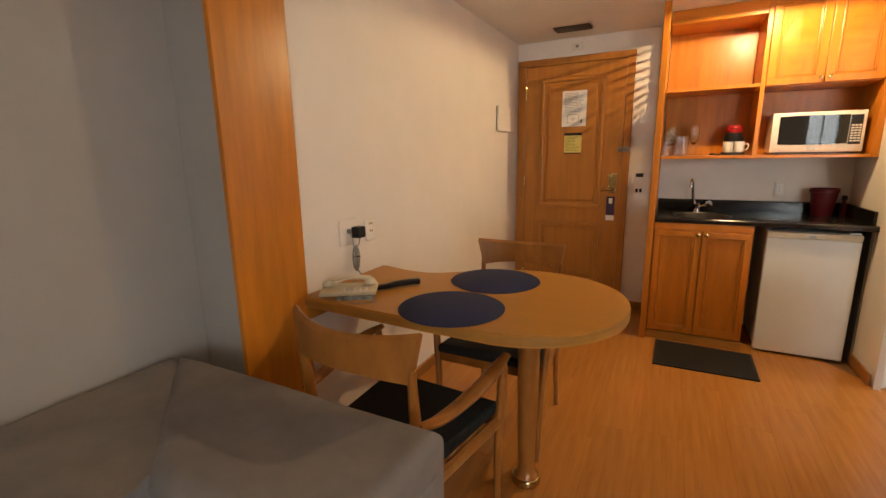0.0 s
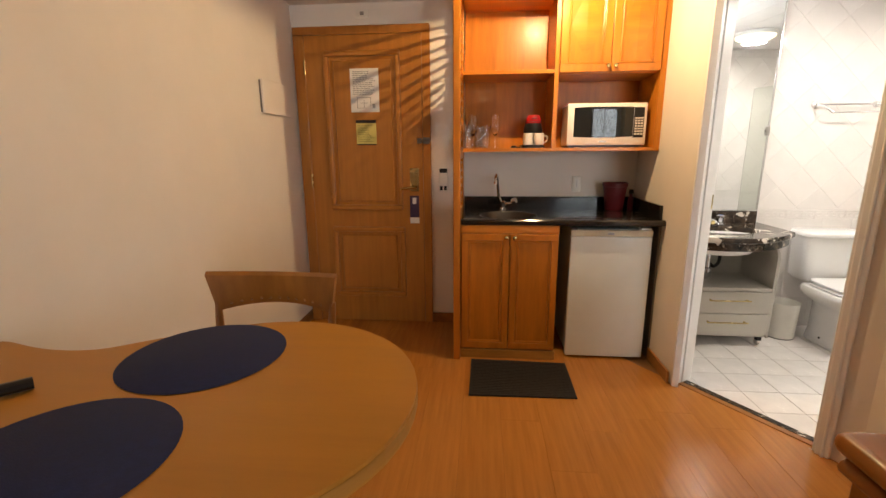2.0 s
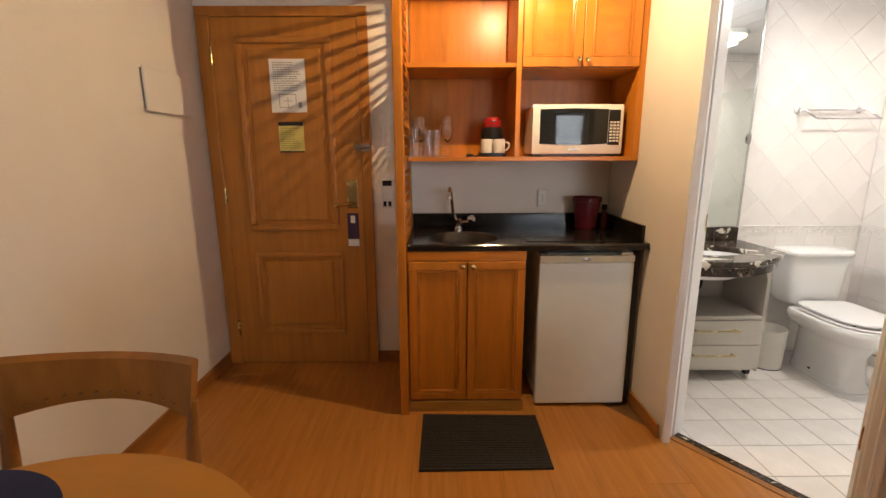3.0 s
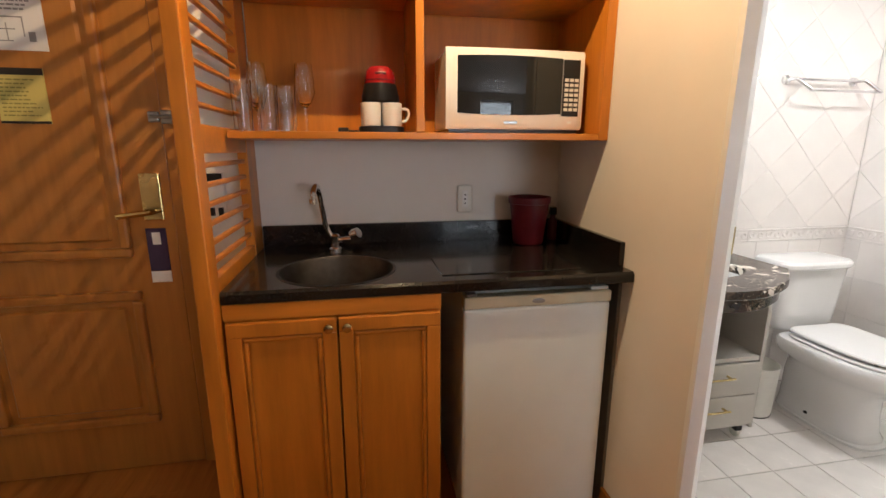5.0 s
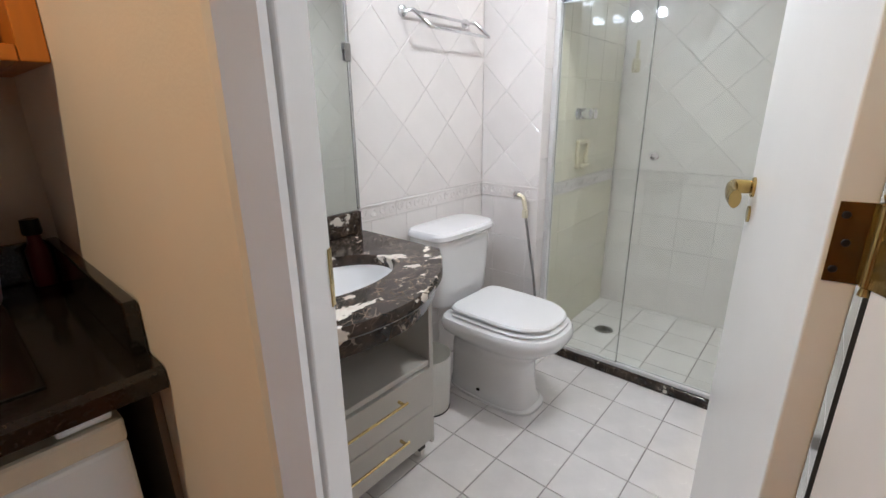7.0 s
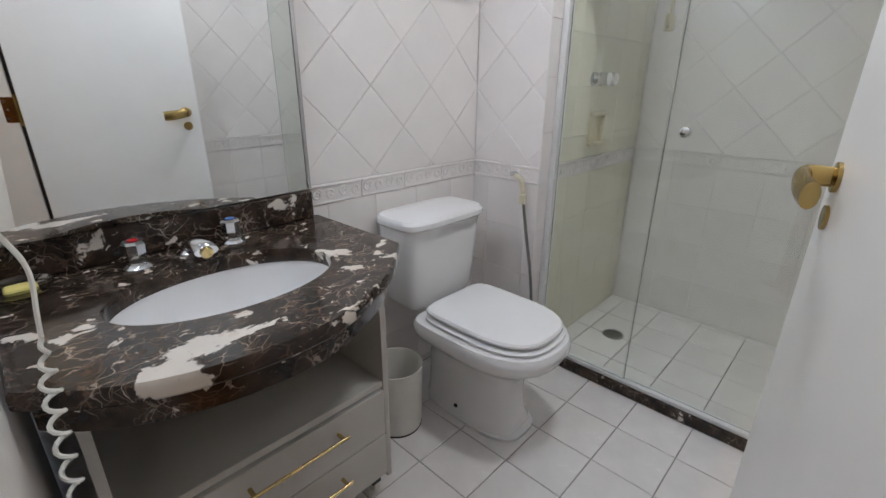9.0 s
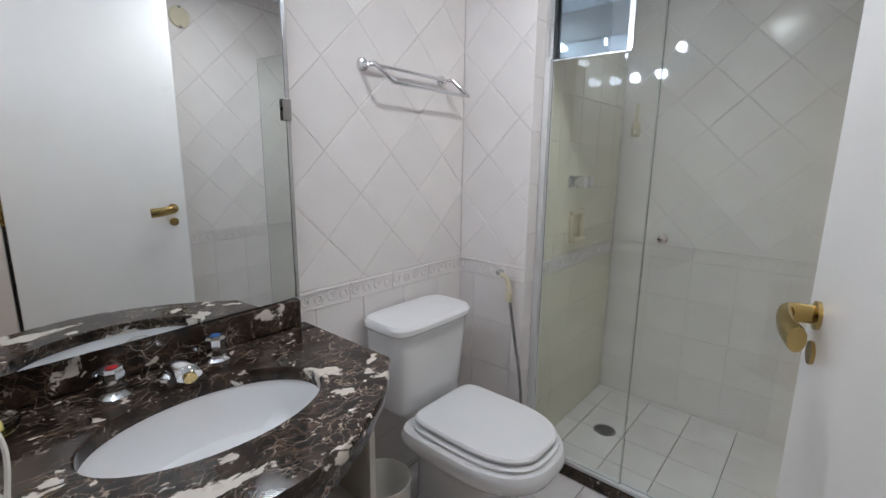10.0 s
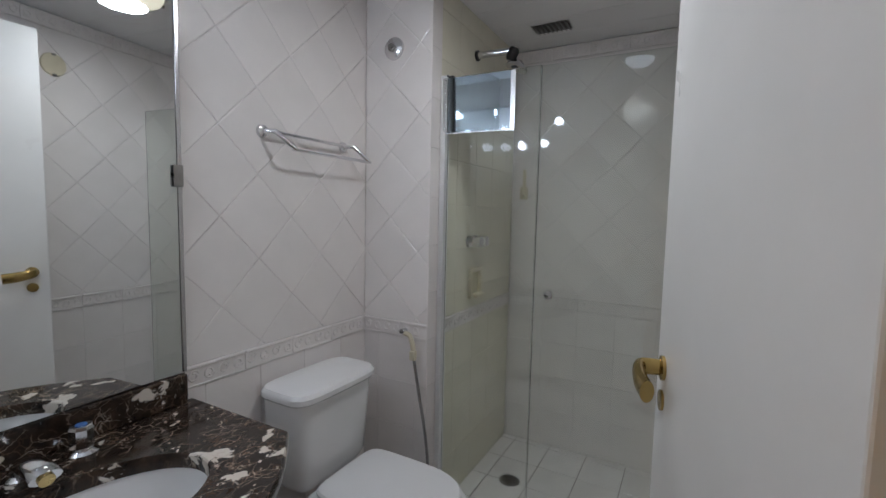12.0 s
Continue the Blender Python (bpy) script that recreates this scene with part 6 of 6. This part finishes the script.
CORD = spline([(1.842, 3.912, 1.02), (1.858, 3.90, 0.97), (1.852, 3.885, 0.91), (1.845, 3.872, 0.85), (1.838, 3.862, 0.78), (1.832, 3.855, 0.69), (1.828, 3.85, 0.58), (1.826, 3.85, 0.46), (1.81, 3.85, 0.40)], 26)
part("coiled_cord", tube([v + min(1, max(0, i - 60) / 25) * 0.009 * Vector((math.cos(i * 0.62), math.sin(i * 0.62), 0)) for i, v in enumerate(CORD)], 0.0032, 6), PLASTIC, hd, "coiled cream cord", True)

# --- floor planks and tiles: many small pieces, last in the file ---
def clip_poly(poly, u0, u1, v0, v1):
    for axis, lim, sign in ((0, u0, 1), (0, u1, -1), (1, v0, 1), (1, v1, -1)):
        res = []
        for a, b in zip(poly, poly[1:] + poly[:1]):
            ia, ib = sign * (a[axis] - lim) >= -1e-9, sign * (b[axis] - lim) >= -1e-9
            if ia:
                res.append(a)
            if ia != ib:
                t = (lim - a[axis]) / (b[axis] - a[axis])
                res.append((a[0] + t * (b[0] - a[0]), a[1] + t * (b[1] - a[1])))
        poly = res
        if len(poly) < 3:
            return []
    return poly


def clip_half(poly, nx, ny, c):
    """Keeps the side on which nx * x + ny * y >= c."""
    res = []
    for a, b in zip(poly, poly[1:] + poly[:1]):
        da, db = nx * a[0] + ny * a[1] - c, nx * b[0] + ny * b[1] - c
        if da >= 0:
            res.append(a)
        if (da >= 0) != (db >= 0):
            t = da / (da - db)
            res.append((a[0] + t * (b[0] - a[0]), a[1] + t * (b[1] - a[1])))
    return res


def area(poly):
    return 0.5 * sum(a[0] * b[1] - b[0] * a[1] for a, b in zip(poly, poly[1:] + poly[:1]))


def flat_piece(name, key, thick, mat, k=0.0014, ease=1.6):
    """A thin plate on an outline, its upper rim eased."""
    bm = bmesh.new()
    gu, gv = sum(a for a, _ in key) / len(key), sum(b for _, b in key) / len(key)
    rad = max(math.hypot(a - gu, b - gv) for a, b in key)
    q = max(0.5, 1 - k * ease / rad)
    lo = [bm.verts.new((a, b, -thick)) for a, b in key]
    mid = [bm.verts.new((a, b, -k)) for a, b in key]
    hi = [bm.verts.new((gu + (a - gu) * q, gv + (b - gv) * q, 0)) for a, b in key]
    n = len(key)
    for p0, q0 in ((lo, mid), (mid, hi)):
        for i in range(n):
            bm.faces.new((p0[i], p0[(i + 1) % n], q0[(i + 1) % n], q0[i]))
    bm.faces.new(hi)
    me = bpy.data.meshes.new(name)
    bm.to_mesh(me)
    bm.free()
    me.materials.append(mat)
    return me


def tile_field(owner, name, m, u0, u1, v0, v1, su, sv, mat, slant=False, ou=0.0, ov=0.0, gap=0.0024, thick=0.0040, half=None):
    """Tiles on a plane: m maps (u, v, out) to the world. slant: standing on their corners."""
    made = {}
    hu, hv = su / 2 - gap / 2, sv / 2 - gap / 2
    if slant:
        r = (su - gap) * C45
        shape = [(0, -r), (r, 0), (0, r), (-r, 0)]
        step = su * C45
    else:
        shape = [(-hu, -hv), (hu, -hv), (hu, hv), (-hu, hv)]
    centres = []
    if slant:
        for i in range(int((u0 - ou) / step) - 2, int((u1 - ou) / step) + 3):
            for j in range(int((v0 - ov) / step) - 2, int((v1 - ov) / step) + 3):
                if (i + j) % 2:
                    centres.append((ou + i * step, ov + j * step))
    else:
        for i in range(int(math.floor((u0 - ou) / su)) - 1, int((u1 - ou) / su) + 2):
            for j in range(int(math.floor((v0 - ov) / sv)) - 1, int((v1 - ov) / sv) + 2):
                centres.append((ou + (i + 0.5) * su, ov + (j + 0.5) * sv))
    for cu, cv in centres:
        poly = clip_poly([(cu + a, cv + b) for a, b in shape], u0, u1, v0, v1)
        if half and len(poly) > 2:
            poly = clip_half(poly, *half)
        if len(poly) < 3 or area(poly) < 2e-4:
            continue
        key = tuple((round(a - cu, 4), round(b - cv, 4)) for a, b in poly)
        if key not in made:
            me = flat_piece(name, key, thick, mat, 0.0016, 3.6) if slant else flat_piece(name, key, thick, mat)
            made[key] = me
        ob = new(name, made[key])
        ob.parent = owner
        ob.matrix_world = m @ Matrix.Translation((cu, cv, 0))


def scroll_band(owner, m, u0, u1, v0, v1):
    """Relief border tiles: a proud rim and rolling scrolls."""
    L = 0.20
    k = 0
    u = u0
    while u < u1 - 0.01:
        e = min(u + L, u1)
        bm = box(u + 0.001, e - 0.001, v0 + 0.001, v1 - 0.001, -0.006, 0.002, 0.001, 1)
        box(u + 0.001, e - 0.001, v1 - 0.012, v1 - 0.002, 0.002, 0.007, 0.0022, 1, bm)
        box(u + 0.001, e - 0.001, v0 + 0.002, v0 + 0.008, 0.002, 0.005, 0.0015, 1, bm)
        c = u + 0.025
        sgn = 1
        while c < e - 0.02:
            vc, r = (v0 + v1) / 2, (v1 - v0) * 0.27
            tube([(c + r * (1 - 0.55 * q / 14) * math.cos(sgn * (q * 0.55 + 0.4)), vc + r * (1 - 0.55 * q / 14) * math.sin(sgn * (q * 0.55 + 0.4)), 0.0022) for q in range(15)], 0.0036, 5, bm)
            c += 0.05
            sgn = -sgn
        me = bpy.data.meshes.new("border_tile")
        bmesh.ops.recalc_face_normals(bm, faces=bm.faces)
        bm.to_mesh(me)
        bm.free()
        me.materials.append(TILE)
        ob = new("border_tile", me)
        ob.parent = owner
        ob.matrix_world = m
        u = e


def face(origin, u, v):
    u, v = Vector(u), Vector(v)
    w = u.cross(v)
    return Matrix(((u.x, v.x, w.x, origin[0]), (u.y, v.y, w.y, origin[1]), (u.z, v.z, w.z, origin[2]), (0, 0, 0, 1)))


Z = (0, 0, 1)
L0, L1, TS = 0.814, 0.882, 0.198
north = face((0, BBACK, 0), (1, 0, 0), Z)          # looks to -y
pierm = face((PIER, 0, 0), (0, -1, 0), Z)          # looks to -x
tapw = face((0, SHY, 0), (1, 0, 0), Z)
eastm = face((SHX, 0, 0), (0, -1, 0), Z)
southm = face((0, BRIGHT, 0), (-1, 0, 0), Z)       # looks to +y
for owner, m, a, b, o in ((bath_wall_north, north, 2.55, PIER, 2.811), (bath_pier, pierm, -BBACK, -SHY, -4.175), (bath_pier, tapw, 3.442, SHX, 3.60), (bath_wall_east, eastm, -SHY + 0.006, -BRIGHT, -3.715), (bath_wall_south, southm, -SHX, -2.25, -3.1)):
    hi = 2.188 if m is eastm or m is southm else BTOP
    glaze, joint = (CTILE, 0.0007) if m is tapw else (TILE, 0.0011)
    tile_field(owner, "wall_tile", m, a, b, L1, hi, TS, TS, glaze, m is not tapw, o, 1.180, joint)
    tile_field(owner, "wall_tile", m, a, b, 0.0, L0, TS, TS, glaze, False, o, L0 - 5 * TS, joint / 2)
    scroll_band(owner, m, a, b, L0, L1)
    if hi < BTOP:
        scroll_band(owner, m, a, b, hi, BTOP - 0.002)

tile_field(bath_pier, "wall_tile", tapw, PIER + 0.002, 3.4415, 0.0, BTOP, 0.16, TS, TILE, False, PIER + 0.002, L0 - 5 * TS, 0.0005)

NX, NY = -DY, DX
SILLC = NX * AX + NY * AY  # distance of the slanting wall's face along its inward normal

FS = 0.2045
bmf = Matrix.Translation((0, 0, 0))
tile_field(bath_floor, "floor_tile", bmf, BLEFT - 0.02, 3.432, BRIGHT, BBACK, FS, FS, FTILE, False, 3.24 - 8 * FS, 3.63 - 6 * FS, 0.0034, 0.004, (NX, NY, SILLC + 0.106))
tile_field(bath_floor, "floor_tile", Matrix.Translation((0, 0, 0.004)), 3.50, SHX, BRIGHT, SHY, FS, FS, FTILE, False, 3.24 - 8 * FS, 3.63 - 6 * FS, 0.0034, 0.004)

PW, PL = 0.195, 1.28
planks = {}
rnd = random.Random(4)
for i in range(27):
    x = -1.08 + PW * i
    y = BACKY - rnd.uniform(0.1, 1.2)
    while y < DOORY + 0.1:
        a, b = max(y, BACKY), min(y + PL, DOORY + 0.12)
        x1 = min(x + PW, 4.02)
        y += PL
        if b - a < 0.05 or x1 - x < 0.02:
            continue
        poly = [(x + 0.0003, a + 0.0003), (x1 - 0.0003, a + 0.0003), (x1 - 0.0003, b - 0.0003), (x + 0.0003, b - 0.0003)]
        if x > rx - 0.02 and b > 2.12:
            b = 2.12
            if b - a < 0.05:
                continue
            poly = [(x + 0.0003, a + 0.0003), (x1 - 0.0003, a + 0.0003), (x1 - 0.0003, b - 0.0003), (x + 0.0003, b - 0.0003)]
        elif x1 > SIDE and b > 2.2:
            poly = clip_half(poly, -NX, -NY, -(SILLC + 0.030))
        if len(poly) < 3 or area(poly) < 1e-3:
            continue
        key = tuple((round(p[0] - x, 4), round(p[1] - a, 4)) for p in poly)
        me = planks.get(key) or planks.setdefault(key, flat_piece("plank", key, 0.006, PLANK, 0.0003))
        ob = new("plank", me)
        ob.parent = floor
        ob.location = (x, a, 0)
